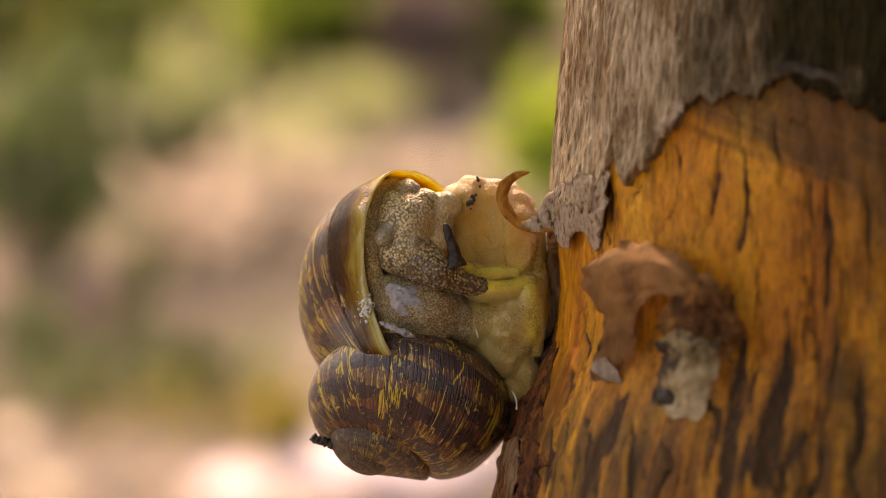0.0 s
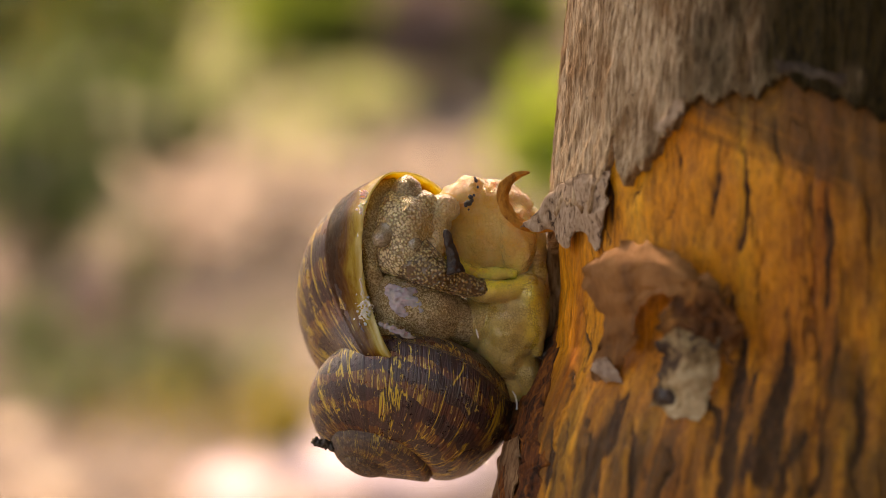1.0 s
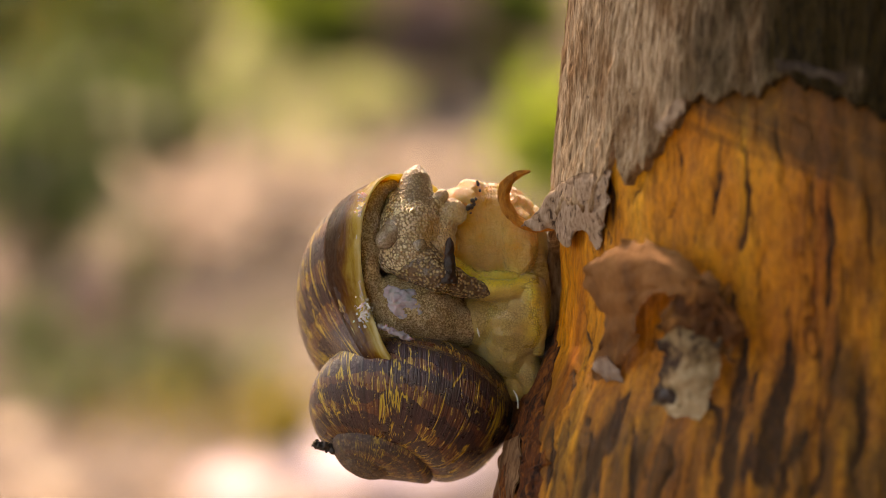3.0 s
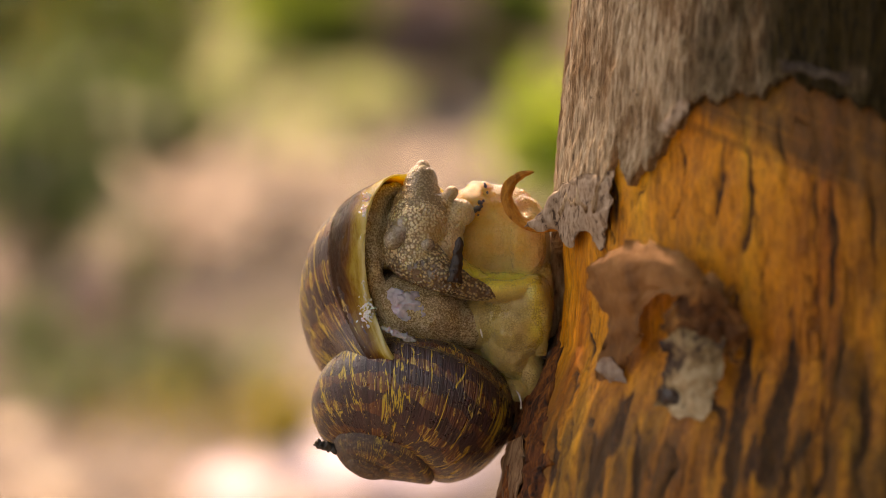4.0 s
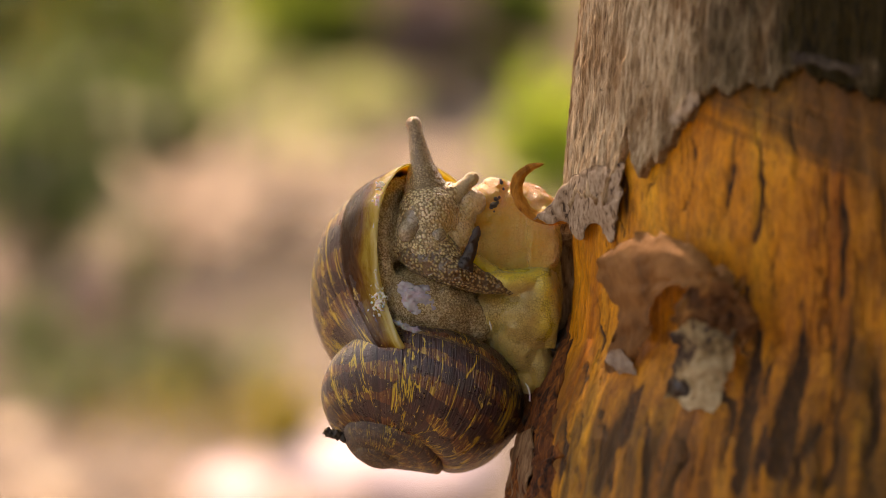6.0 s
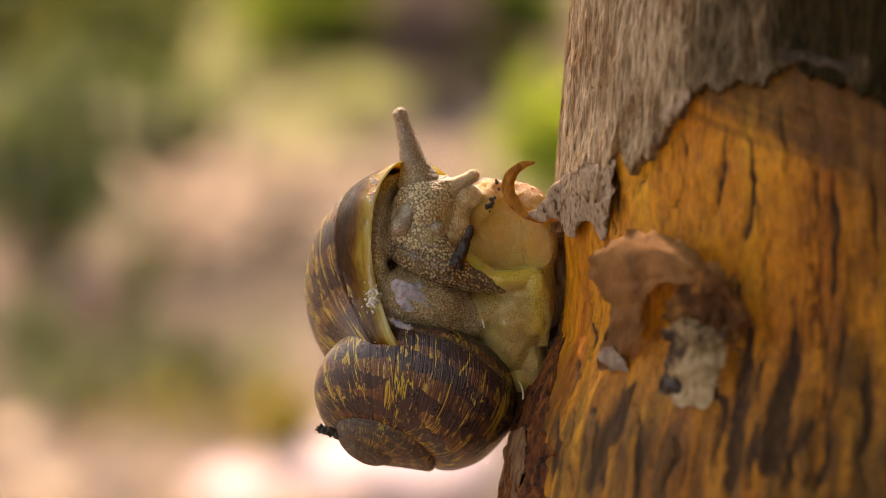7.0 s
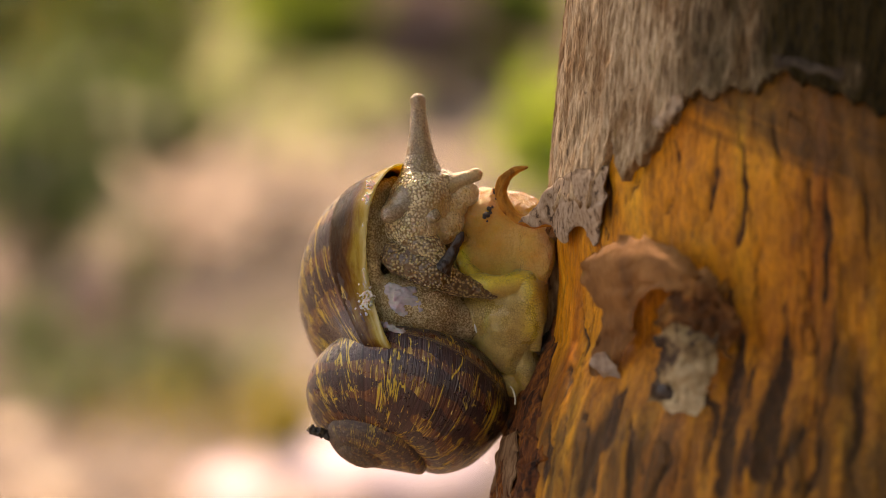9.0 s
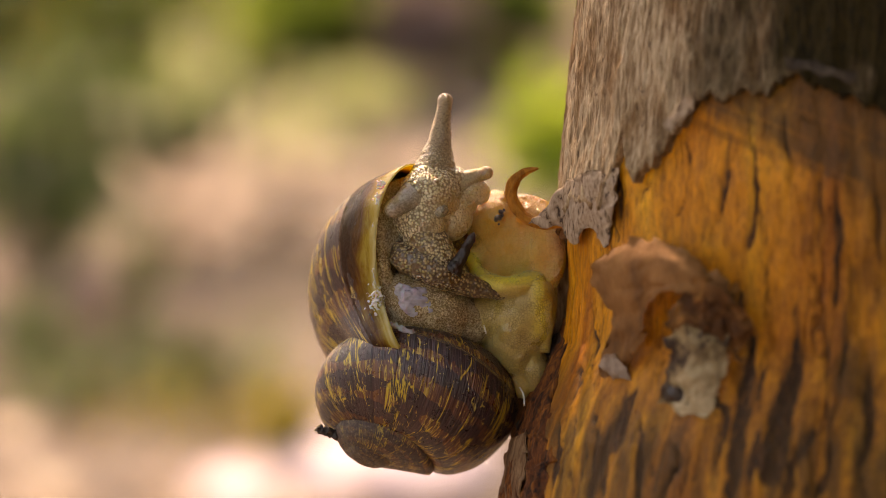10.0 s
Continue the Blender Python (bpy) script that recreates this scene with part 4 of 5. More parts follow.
    off = trunk_relief(al, py) + 9 * np.clip(rim + 0.5 * fbm(q, 3, 96), -1, 1) + 5 * fbm(q, 4, 97)
    front, back = trunk_at(al, py, off), trunk_at(al, py, off * 0 - 14)
    fa = grid_faces(70, 150)
    n = 70 * 150
    ring = [i * 150 for i in range(70)] + [69 * 150 + j for j in range(1, 150)] + [i * 150 + 149 for i in range(68, -1, -1)] + list(range(148, 0, -1))
    sides = [[ring[i], ring[(i + 1) % len(ring)], ring[(i + 1) % len(ring)] + n, ring[i] + n] for i in range(len(ring))]
    solid("bark_ridge", np.concatenate([front.reshape(-1, 3), back.reshape(-1, 3)]), fa[:, ::-1].tolist() + (fa + n).tolist() + sides, M_RED, ob, "dark red-brown rough ridge of bark", base)
    # bark hanging below the snail, further round the trunk
    sheet([[(901, 782, 20), (916, 776, 92), (932, 768, 150)], [(896, 814, 25), (914, 812, 118), (932, 812, 184)], [(892, 846, 25), (910, 848, 125), (928, 850, 200)], [(878, 940, 20), (900, 940, 130), (918, 940, 196)]],
          M_TAN, "bark_flake", ob, base, "rough tan bark flake below the snail", 8, 34, 18, 7, 5)
    # added dark sheet that closes the shaded gap between foot and trunk
    sheet([[(930, 680, -20), (965, 672, 20)], [(908, 715, -30), (955, 715, 15)], [(900, 750, -35), (945, 755, 10)], [(905, 785, -40), (940, 790, 0)]],
          M_RUST, "bark_flake", ob, base, "dark rusty sheet added over the shaded gap below the foot", 8, 30, 27, 9, 7)
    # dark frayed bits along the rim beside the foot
    sheet([[(985, 590, 20), (1010, 575, 60)], [(965, 612, 16), (1006, 610, 60)], [(942, 622, 14), (995, 630, 40)]], M_DARK, "bark_splinter", ob, base, "dark frayed sheet along the rim", 5, 20, 21, 5, 4)
    # a second dark sheet inside the shadowed gap under the tail
    sheet([[(925, 742, 0), (945, 735, 30)], [(915, 765, -5), (940, 770, 30)], [(908, 780, -5), (930, 790, 20)]], M_DARK, "bark_splinter", ob, base, "dark frayed sheet along the rim", 5, 20, 24, 6, 5)


# ---- snail ----
SNAIL_BASE = plan(978, 560, 0)
# the coil: path radius, descent and whorl size each grow by a rate per radian
COIL = dict(path=0.1092, drop=2.4324, drop_rate=0.1649, wide=1.4748, high=0.9286, size_rate=0.1109, tilt=-0.2847, tilt_turn=0.1904, slim=-0.1756, size=139.95)
SH_TURN = (5.7097, 1.2133, 2.3688)
APEX = (632.98, 826.24, 18.0)
# gentle unevenness of the grown shell, in powers of x and y about its middle
TRIM_X = (15.44, -0.15, 0.04, -13.73, -8.23, -5.43, -12.16, 17.36, -8.23, -10.1)
TRIM_Y = (9.56, 32.72, 2.68, -0.68, 23.14, -4.78, 3.13, -4.06, -7.58, -5.9)

SWELLS = ((800, 800, 70, 0, 14), (905, 700, 60, -8, 0), (905, 815, 50, -10, -16), (720, 846, 36, 0, -11), (784, 833, 26, 0, 9), (772, 838, 10, 0, 5))   # place, reach, push across and down


def shell_point(theta, phi, grow=0.0):
    """A place on the coiled shell in plan units: across, up and towards the camera."""
    c = COIL
    q = np.maximum(theta / (2 * np.pi), -2.4)
    turn = theta / (2 * np.pi)
    grow = grow + 0.09 * np.exp(-((turn + 0.85) / 0.3) ** 2) - 0.16 * np.clip((-1.35 - turn) / 0.35, 0, 1)
    big = np.exp(c["size_rate"] * theta)
    tilt = c["tilt"] + c["tilt_turn"] * q
    u = (c["wide"] + grow) * big * np.cos(phi)
    v = (c["high"] + grow) * big * (1 + c["slim"] * q) * np.sin(phi)
    r = np.exp(c["path"] * theta) + u * np.cos(tilt) - v * np.sin(tilt)
    z = -c["drop"] * np.exp(c["drop_rate"] * theta) + u * np.sin(tilt) + v * np.cos(tilt)
    p = np.stack([r * np.cos(theta), -r * np.sin(theta), z], -1) * c["size"]
    m = (Matrix.Rotation(SH_TURN[0], 3, "Z") @ Matrix.Rotation(SH_TURN[1], 3, "X") @ Matrix.Rotation(SH_TURN[2], 3, "Z"))
    p = p @ np.array(m).T + np.array([APEX[0], -APEX[1], APEX[2]])
    x, y = (p[..., 0] - 735) / 260, (p[..., 1] + 590) / 260
    powers = (1, x, y, x * x, x * y, y * y, x ** 3, x * x * y, x * y * y, y ** 3)
    p[..., 0] += sum(k * w for k, w in zip(TRIM_X, powers))
    p[..., 1] += sum(k * w for k, w in zip(TRIM_Y, powers))
    for cx, cy, reach, dx, dy in SWELLS:
        w = np.exp(-((p[..., 0] - cx) ** 2 + (p[..., 1] + cy) ** 2) / (2 * reach ** 2))
        p[..., 0] += dx * w
        p[..., 1] -= dy * w
    # the last whorl laps far over the one before it, down to the end of the lip
    ease = lambda q: np.clip(q, 0, 1) ** 2 * (3 - 2 * np.clip(q, 0, 1))
    w = ease((turn + 0.30) / 0.16) * ease((-p[..., 1] - 525) / 70) * ease((p[..., 0] - 572) / 80) * ease((p[..., 2] + 70) / 60)
    p[..., 0] += 9 * w
    p[..., 1] -= 30 * w
    p[..., 2] += 104 * w
    return p


def shell_place(theta, phi, grow=0.0):
    p = shell_point(theta, phi, grow)
    return plan(p[..., 0], -p[..., 1], p[..., 2])


def build_shell(ob):
    turns = 4.6
    th = np.linspace(-2 * np.pi * turns, -0.17, 560)
    ph = np.linspace(0, 2 * np.pi, 72, endpoint=False)
    tt, pp = np.meshgrid(th, ph, indexing="ij")
    rib = 0.006 * vnoise(np.stack([tt * 26, pp * 0.6, 0 * tt], -1), 2) + 0.012 * vnoise(np.stack([tt * 5, np.cos(pp) * 1.5, np.sin(pp) * 1.5], -1), 3)
    v = shell_place(tt, pp, rib)
    turn = tt / (2 * np.pi)
    uv = np.stack([turn - 0.25 * np.clip(-1.5 * turn, 0, 1) * pp / (2 * np.pi), pp / (2 * np.pi)], -1)
    worn = np.clip((-tt / (2 * np.pi) - 1.5) / 0.5, 0, 1)
    faces = grid_faces(len(th), len(ph), False, True)
    shell = solid("shell", v, faces, M_SHELL, ob, "dark brown coiled shell with yellow flecks and bands", SNAIL_BASE, uv=uv, attr={"worn": worn})
    # thickened yellow lip round the mouth
    th = np.linspace(-0.33, 0.02, 18)
    tt, pp = np.meshgrid(th, np.linspace(0, 2 * np.pi, 120, endpoint=False), indexing="ij")
    k = (tt - th[0]) / (th[-1] - th[0])
    out = shell_place(tt, pp, 0.003 + 0.017 * k ** 3 + 0.035 * k * vnoise(np.stack([np.cos(pp) * 5, np.sin(pp) * 5, k * 2], -1), 4))
    inn = shell_place(tt[::-1], pp[::-1], -0.014 + 0.012 * k[::-1] ** 2 + 0.01 * vnoise(np.stack([np.cos(pp) * 7, np.sin(pp) * 7, k * 2], -1), 5))
    allv = np.concatenate([out, inn])
    around = np.concatenate([pp, pp[::-1]]) / (2 * np.pi)
    lip_k = np.concatenate([k, k[::-1]])
    broad = 0.62 + 0.38 * np.exp(-((around - 0.25) / 0.07) ** 2)
    shade = 1 - np.clip((1 - lip_k) / broad, 0, 1)
    solid("shell_lip", allv, grid_faces(36, 120, True, True), M_LIP, shell, "translucent yellow shell rim", SNAIL_BASE, uv=np.stack([lip_k, around], -1), attr={"edge": shade})
    rng = np.random.default_rng(4)
    ring = np.linspace(0, 2 * np.pi, 400)
    edge = shell_point(np.zeros(400), ring, 0.03)
    cost = np.hypot(edge[:, 0] - 657, -edge[:, 1] - 540) + np.where(edge[:, 2] < 20, 500, 0)
    at = edge[cost.argmin()]
    pieces = []
    for i in range(110):
        x, y = at[0] - 4 + rng.normal() * 7, -at[1] + 4 + rng.normal() * 11
        pieces.append(ball((x, y, at[2] + 5 + rng.normal() * 2), rng.uniform(0.8, 3.2, 3), rng.uniform(0, 90), 8, 6))
    cost = np.hypot(edge[:, 0] - 645, -edge[:, 1] - 345) + np.where(edge[:, 2] < -20, 500, 0)
    at = edge[cost.argmin()]
    for i in range(46):
        q = rng.uniform(-1, 1)
        pieces.append(ball((at[0] - 3 + rng.normal() * 3.4 - 3 * q, -at[1] + 21 * q, at[2] + 3 + rng.normal()), rng.uniform(1.0, 3.6, 3), rng.uniform(0, 90), 8, 6))
    # a thin white crust along the near edge
    side = edge[(edge[:, 0] < 700) & (-edge[:, 1] > 335) & (-edge[:, 1] < 520)]
    for i in range(0, len(side)):
        e = side[i] + rng.normal(size=3) * 1.2
        if vnoise(np.array([i * 0.12, 0, 0]), 9) > 0.5:
            pieces.append(ball((e[0], -e[1], e[2] + 2), (rng.uniform(0.6, 1.4), rng.uniform(3, 7), rng.uniform(0.8, 1.4)), rng.uniform(-20, 20), 6, 5))
    v, f, _ = melted(pieces, 0.9, 1)
    solid("dried_slime", v, f, M_FROTH, shell, "white froth of dried slime on the rim", SNAIL_BASE)
    clods = [ball((572 + 30 * q + rng.normal() * 2, 773 + 11 * q + rng.normal() * 2.5, 2 + 8 * q + rng.normal() * 3), rng.uniform(3.5, 7.5, 3), rng.uniform(0, 90), 10, 8) for q in rng.uniform(0, 1, 26)]
    v, f, nrm = melted(clods + [ball((571, 776, 2), (4, 8, 5), 20, 10, 8)], 1.2, 1)
    v = v + nrm * (2.4 * fbm(v / (U * 5), 3, 8) * U)[:, None]
    solid("grit", v, f, M_SOIL, shell, "dark grit on the tip of the shell", SNAIL_BASE)
    return shell


def skin(name, pieces, mat, parent, label, voxel, seed, smooth=6, bumps=2.0, calm=(), ridge=None):
    """A melted uneven skin; calm: (px, py, reach) round which its warts fade out; ridge: a line and reach of bright yellow."""
    co, faces, no = melted(pieces, voxel, smooth)
    k = 1 + co[:, 1] / (REACH * U)
    px, py = 784 + co[:, 0] / U / k, 441 - co[:, 2] / U / k
    quiet = np.zeros(len(co))
    for cx, cy, reach in calm:
        quiet = np.maximum(quiet, np.exp(-((px - cx) ** 2 + (py - cy) ** 2) / (2 * reach ** 2)))
    bright = np.zeros(len(co))
    if ridge:
        line = np.array(ridge[0], float)
        for i in range(len(line) - 1):
            d, _ = seg_distance(np.stack([px, py], -1), line[i], line[i + 1])
            bright = np.maximum(bright, np.exp(-(d / ridge[1]) ** 2) * (co[:, 1] < 0) * (1 - 0.4 * i / len(line)))
        co = co + no * (6 * bright * U)[:, None]
    co = co + no * (bumps * fbm(co / (U * 18), 4, seed) * U)[:, None]
    return solid(name, co, faces, mat, parent, label, SNAIL_BASE, attr={"calm": quiet, "ridge": bright})


def tentacle(name, parent, length, tip_r, base_r, knob, mat, label, seed, power=1.5):
    """A tapering feeler, its tip at its origin, reaching down its own -z."""
    t = np.linspace(0, 1, 60)
    a = np.linspace(0, 2 * np.pi, 26, endpoint=False)
    r = tip_r + (base_r - tip_r) * t ** power
    r = r + (knob - tip_r) * np.exp(-((t * length - knob * 0.9) / (knob * 0.9)) ** 2)
    cap = np.clip(t * length / knob, 0, 1)
    r = r * np.sqrt(np.clip(1 - (1 - cap) ** 2, 0.0004, 1))
    tt, aa = np.meshgrid(t, a, indexing="ij")
    q = np.stack([np.cos(aa) * 3.2, np.sin(aa) * 3.2, tt * length / 6], -1)
    rr = r[:, None] * (1 + 0.06 * fbm(q, 2, seed))
    v = np.stack([rr * np.cos(aa), rr * np.sin(aa), -tt * length + 0 * aa], -1) * U
    ob = solid(name, v, grid_faces(60, 26, False, True).tolist() + [list(range(26))[::-1]], mat, parent, label, attr={"calm": 0 * tt})
    return ob


def build_snail():
    ob = holder("garden_snail", FRAME @ Matrix.Translation(Vector(SNAIL_BASE)))
    tagged(ob, "garden snail with a brown shell clinging to the trunk", "snail")
    parts = {"snail": ob}
    parts["shell"] = build_shell(ob)
    # foot: the tail half holds the rim of the trunk, the front half is folded up and shows its sole
    parts["tail"] = skin("foot", [ball((924, 560, 15), (62, 78, 66), 12), ball((945, 645, 5), (26, 58, 40), -14), ball((905, 610, 10), (44, 60, 50), -30), ball((948, 518, 16), (36, 46, 62), 0), ball((964, 440, -14), (20, 84, 42), -4),
                                  tube([(836, 496, 40), (870, 508, 60), (920, 508, 64), (962, 496, 50)], [16, 19, 17, 12]), tube([(958, 505, 56), (968, 560, 50), (964, 620, 30)], [12, 13, 10]), tube([(966, 415, 0), (973, 480, 8), (973, 545, 8), (964, 615, 4)], [9, 13, 13, 10]),
                                  ball((868, 560, 5), (50, 54, 52), 30), ball((880, 620, -25), (56, 52, 44), 0), ball((922, 662, -12), (34, 44, 36), -20)], M_TAIL, ob, "pale yellow-green netted foot clinging to bark", 2.6, 11,
                         ridge=([(834, 476), (858, 488), (884, 498), (918, 492), (948, 492), (958, 520), (958, 590)], 14))
    parts["sole"] = skin("sole", [ball((902, 410, 0), (84, 86, 50), 0), ball((852, 372, 5), (50, 44, 44), 0), ball((872, 336, -8), (32, 18, 34), 14), ball((938, 372, -12), (38, 28, 38), 0),
                                  ball((946, 428, 22), (38, 66, 44), -6), ball((852, 446, -5), (60, 52, 44), 0), ball((890, 478, -12), (74, 46, 40), 0),
                                  tube([(812, 436, 38), (826, 464, 48), (852, 484, 52), (894, 496, 52), (944, 492, 44)], [5, 10, 12, 11, 7])], M_SOLE, ob, "glossy amber translucent sole of the folded foot", 2.6, 12, bumps=3.2,
                         ridge=([(814, 430), (824, 462), (848, 482), (890, 492), (946, 488)], 13))
    parts["mantle"] = skin("mantle", [ball((748, 545, 25), (96, 66, 76), 22), ball((815, 568, 10), (64, 44, 56), 25), ball((706, 590, 30), (44, 34, 50), 0), tube([(684, 472, 56), (678, 430, 60), (682, 375, 30), (700, 338, -20)], [10, 28, 30, 24]),
                                      ball((720, 440, -40), (64, 110, 56), 0), tube([(682, 530, 52), (671, 480, 72), (667, 420, 80), (670, 372, 74), (688, 340, 52), (712, 328, 24)], [12, 16, 18, 18, 15, 12]), ball((765, 485, 0), (66, 50, 56), 0)], M_MANTLE, ob, "greyish granular mantle filling the mouth of the shell", 3.2, 13, bumps=3.0)
    parts["neck"] = skin("neck", [tube([(690, 452, 52), (728, 458, 76), (785, 481, 92), (834, 503, 78), (878, 514, 70), (925, 517, 60)], [8, 30, 31, 23, 15, 8])], M_NECK, ob, "dark brown warty neck", 2.4, 14, bumps=2.5)
    # the sky's lilac reflection on the wet mantle, shaped as thin pale patches
    co, faces, no = melted([ball((x, y, z), (r, 0.8 * r, 0.30 * r), a) for x, y, z, r, a in ((708, 518, 91, 18, 20), (726, 530, 95, 22, 40), (744, 540, 96, 18, 0), (724, 550, 97, 16, 60), (738, 520, 92, 14, 10), (754, 552, 94, 11, 0), (712, 540, 93, 13, 0))], 1.8, 2)
    solid("slime", co + no * (3 * fbm(co / (U * 9), 3, 5) * U)[:, None], faces, M_SLIME_SHEEN, parts["mantle"], "lilac sky reflection on the wet mantle, as pale patches", SNAIL_BASE)
    co, faces, no = melted([tube([(682, 572, 96), (705, 584, 104), (738, 598, 104), (752, 604, 96)], [4, 6, 5, 2])], 1.6, 2)
    solid("slime", co + no * (4 * fbm(co / (U * 8), 3, 6) * U)[:, None], faces, M_SLIME_SHEEN, parts["mantle"], "white strand of slime along the shell", SNAIL_BASE)
    co, faces = tube([(921, 684, 40), (926, 692, 44), (929, 704, 44), (929, 716, 40)], [1.0, 1.6, 1.4, 1.8], 8, 20)
    solid("slime_thread", co, faces, M_FROTH, parts["tail"], "thin white slime thread", SNAIL_BASE)
    co, faces = tube([(857, 574, 62), (859, 581, 64), (861, 590, 62)], [0.8, 1.8, 0.8], 8, 14)
    solid("slime_thread", co, faces, M_FROTH, parts["tail"], "thin white slime thread", SNAIL_BASE)
    parts["throat"] = skin("throat", [tube([(722, 405, 44), (742, 430, 66), (762, 454, 79), (790, 480, 85), (822, 500, 66)], [12, 34, 37, 31, 12])], M_THROAT, ob, "brown warty throat", 2.4, 18, bumps=2.5)
    head = skin("head", [ball((748, 388, 64), (56, 58, 58), 10), ball((744, 350, 52), (40, 26, 40), 0), ball((745, 440, 76), (44, 44, 42), 0),
                         ball((714, 425, 62), (30, 50, 38), 0), ball((780, 352, 54), (30, 22, 34), 0), ball((785, 390, 50), (34, 40, 34), 0),
                         ball((820, 366, 48), (30, 25, 30), 15), ball((798, 424, 54), (32, 42, 32), 10), ball((800, 392, 46), (32, 34, 36), 0)], M_HEAD, ob, "warty beige head with pale bumps", 2.2, 15, smooth=12,
                bumps=2.2, calm=((806, 412, 32), (792, 442, 26), (828, 372, 26)))
    parts["head"] = head
    parts["eye_stalk"] = tentacle("eye_stalk", head, 168, 9.4, 34, 12.5, M_TENT, "long erect brownish eye stalk", 31, 1.15)
    parts["stalk_base"] = tentacle("stalk_base", head, 84, 16, 50, 17, M_COLLAR, "wrinkled base of the eye stalk", 35, 1.0)
    parts["eye_stalk_near"] = tentacle("eye_stalk", head, 62, 13, 27, 15, M_GREY, "short grey eye stalk turned to the viewer", 32)
    parts["feeler"] = tentacle("feeler", head, 80, 9, 26, 11, M_FEELER, "small lower feeler", 33)
    parts["feeler_near"] = tentacle("feeler", head, 60, 11, 20, 13, M_GREY, "small grey lower feeler turned to the viewer", 34)
    # things stuck to the foot
    co, faces, no = melted([tube([(0 + 784, 441, 0), (784 - 3, 441 + 22, 0), (784 - 9, 441 + 52, 0), (784 - 14, 441 + 76, 0)], [5, 8, 12, 17], squash=0.6)], 1.8, 2)
    co = co + no * (2.2 * fbm(co / (U * 9), 3, 7) * U)[:, None]
    sp = solid("bark_splinter", co, faces, M_DARK)
    tagged(sp, "dark brown pointed bark splinter stuck on the snail", "splinter")
    parts["splinter"] = sp
    crumbs = []
    for i, (x, y, r) in enumerate([(861, 367, 6.5), (866, 356, 5), (858, 371, 4), (872, 353, 3), (876, 327, 4), (879, 338, 3), (863, 378, 2.4), (868, 363, 3.4), (874, 322, 2.5)]):
        v, f = ball((784, 441, 0), (r, r * 0.8, r * 0.7), 20 * i, 9, 7)
        v = v * (1 + 0.35 * vnoise(v / (U * 5) + i * 3.3, i))[:, None, None] if v.ndim == 2 else v * (1 + 0.3 * vnoise(v / (U * 5) + i * 3.3, i))[..., None]
        c = solid("soil_crumb", v, f, M_SOIL, smooth=False)
        tagged(c, "black soil crumb stuck on the wet sole", "soil crumb", group="soil crumbs on the sole")
        crumbs.append((c, plan(x, y, 55)))
    parts["crumbs"] = crumbs
    return parts


build_ground()
build_litter()
rng = np.random.default_rng(5)
for i in range(34):
    px, py = rng.uniform(-60, 1000), rng.uniform(60, 330)
    mat, label = ((M_LEAF, "green leafy shrub in the sun"), (M_SAGE, "pale sage green open shrub"), (M_OLIVE, "olive and yellow leafy shrub"), (M_DRY, "dry purplish brown shrub"),
                  (M_LIME, "sunlit yellow-green low shrub"))[rng.choice(5, p=(0.3, 0.28, 0.12, 0.2, 0.1))]
    if (py < 150 and px > 320) or (px > 900 and py < 260):
        shrub(px, py, rng.uniform(90, 240), rng.uniform(60, 190), mat, 170, 300 + i, label, 0.05)
shrub(985, 375, 140, 250, M_LIME, 330, 41, "bright lime green shrub in full sun", 0.05)
shrub(510, 335, 300, 170, M_SAGE, 100, 42, "pale sage green open shrub", 0.04)
windy_bush = shrub(580, 170, 360, 290, M_LEAF, 620, 43, "green leafy shrub in the sun", 0.08)
shrub(40, 520, 280, 430, M_DULL, 230, 44, "dull grey-green shrub in shade", 0.06)
shrub(150, 350, 260, 230, M_DULL, 300, 56, "dull grey-green shrub in shade", 0.06)
shrub(80, 110, 360, 300, M_MOSSY, 800, 47, "dense dark olive shrub", 0.07)
shrub(880, 140, 220, 250, M_DRY, 400, 46, "dry purplish brown shrub", 0.06)
shrub(770, 205, 170, 260, M_DRY, 420, 48, "dry purplish brown shrub", 0.06)
shrub(40, 70, 460, 330, M_MOSSY, 900, 58, "tall dark olive shrub in shade", 0.08)
shrub(140, 222, 200, 235, M_AMBER, 170, 59, "shrub with amber autumn leaves at the top", 0.05, 0.78)
shrub(255, 640, 60, 260, M_DULL, 90, 101, "upright grey-green leafy stalks in the garden", 0.03)
shrub(345, 690, 40, 150, M_DRY, 45, 102, "upright dry brown stalks", 0.03)
shrub(505, 850, 40, 190, M_OLIVE, 120, 103, "upright olive green stalks", 0.03)
shrub(400, 775, 400, 120, M_OLIVE, 80, 49, "low olive green ground plant", 0.03)
shrub(110, 730, 340, 110, M_DULL, 130, 50, "low olive green ground plant", 0.03)
shrub(160, 600, 260, 120, M_DRY, 200, 51, "low dry brown ground plant", 0.03)
shrub(330, 690, 330, 130, M_DULL, 190, 66, "low dull green ground plant", 0.03)
shrub(240, 270, 210, 220, M_DRY, 520, 67, "dry purplish brown shrub", 0.05)
shrub(890, 170, 200, 260, M_LEAF, 420, 68, "green leafy shrub in the sun", 0.06)
shrub(620, 250, 170, 130, M_SAGE, 130, 69, "pale sage green open shrub", 0.04)
build_woods()
for px, py, w, h, n, k in ((70, 200, 300, 310, 900, 110), (215, 250, 230, 290, 800, 111), (330, 90, 200, 160, 300, 112), (560, 95, 260, 200, 420, 113), (690, 85, 200, 190, 360, 114), (895, 170, 150, 250, 460, 115)):
    shrub(px, py, w, h, M_DEEP, n, k, "deep green leafy shrub", 0.06)
shrub(290, 320, 260, 210, M_DULL, 260, 65, "dull grey-green shrub in shade", 0.05)
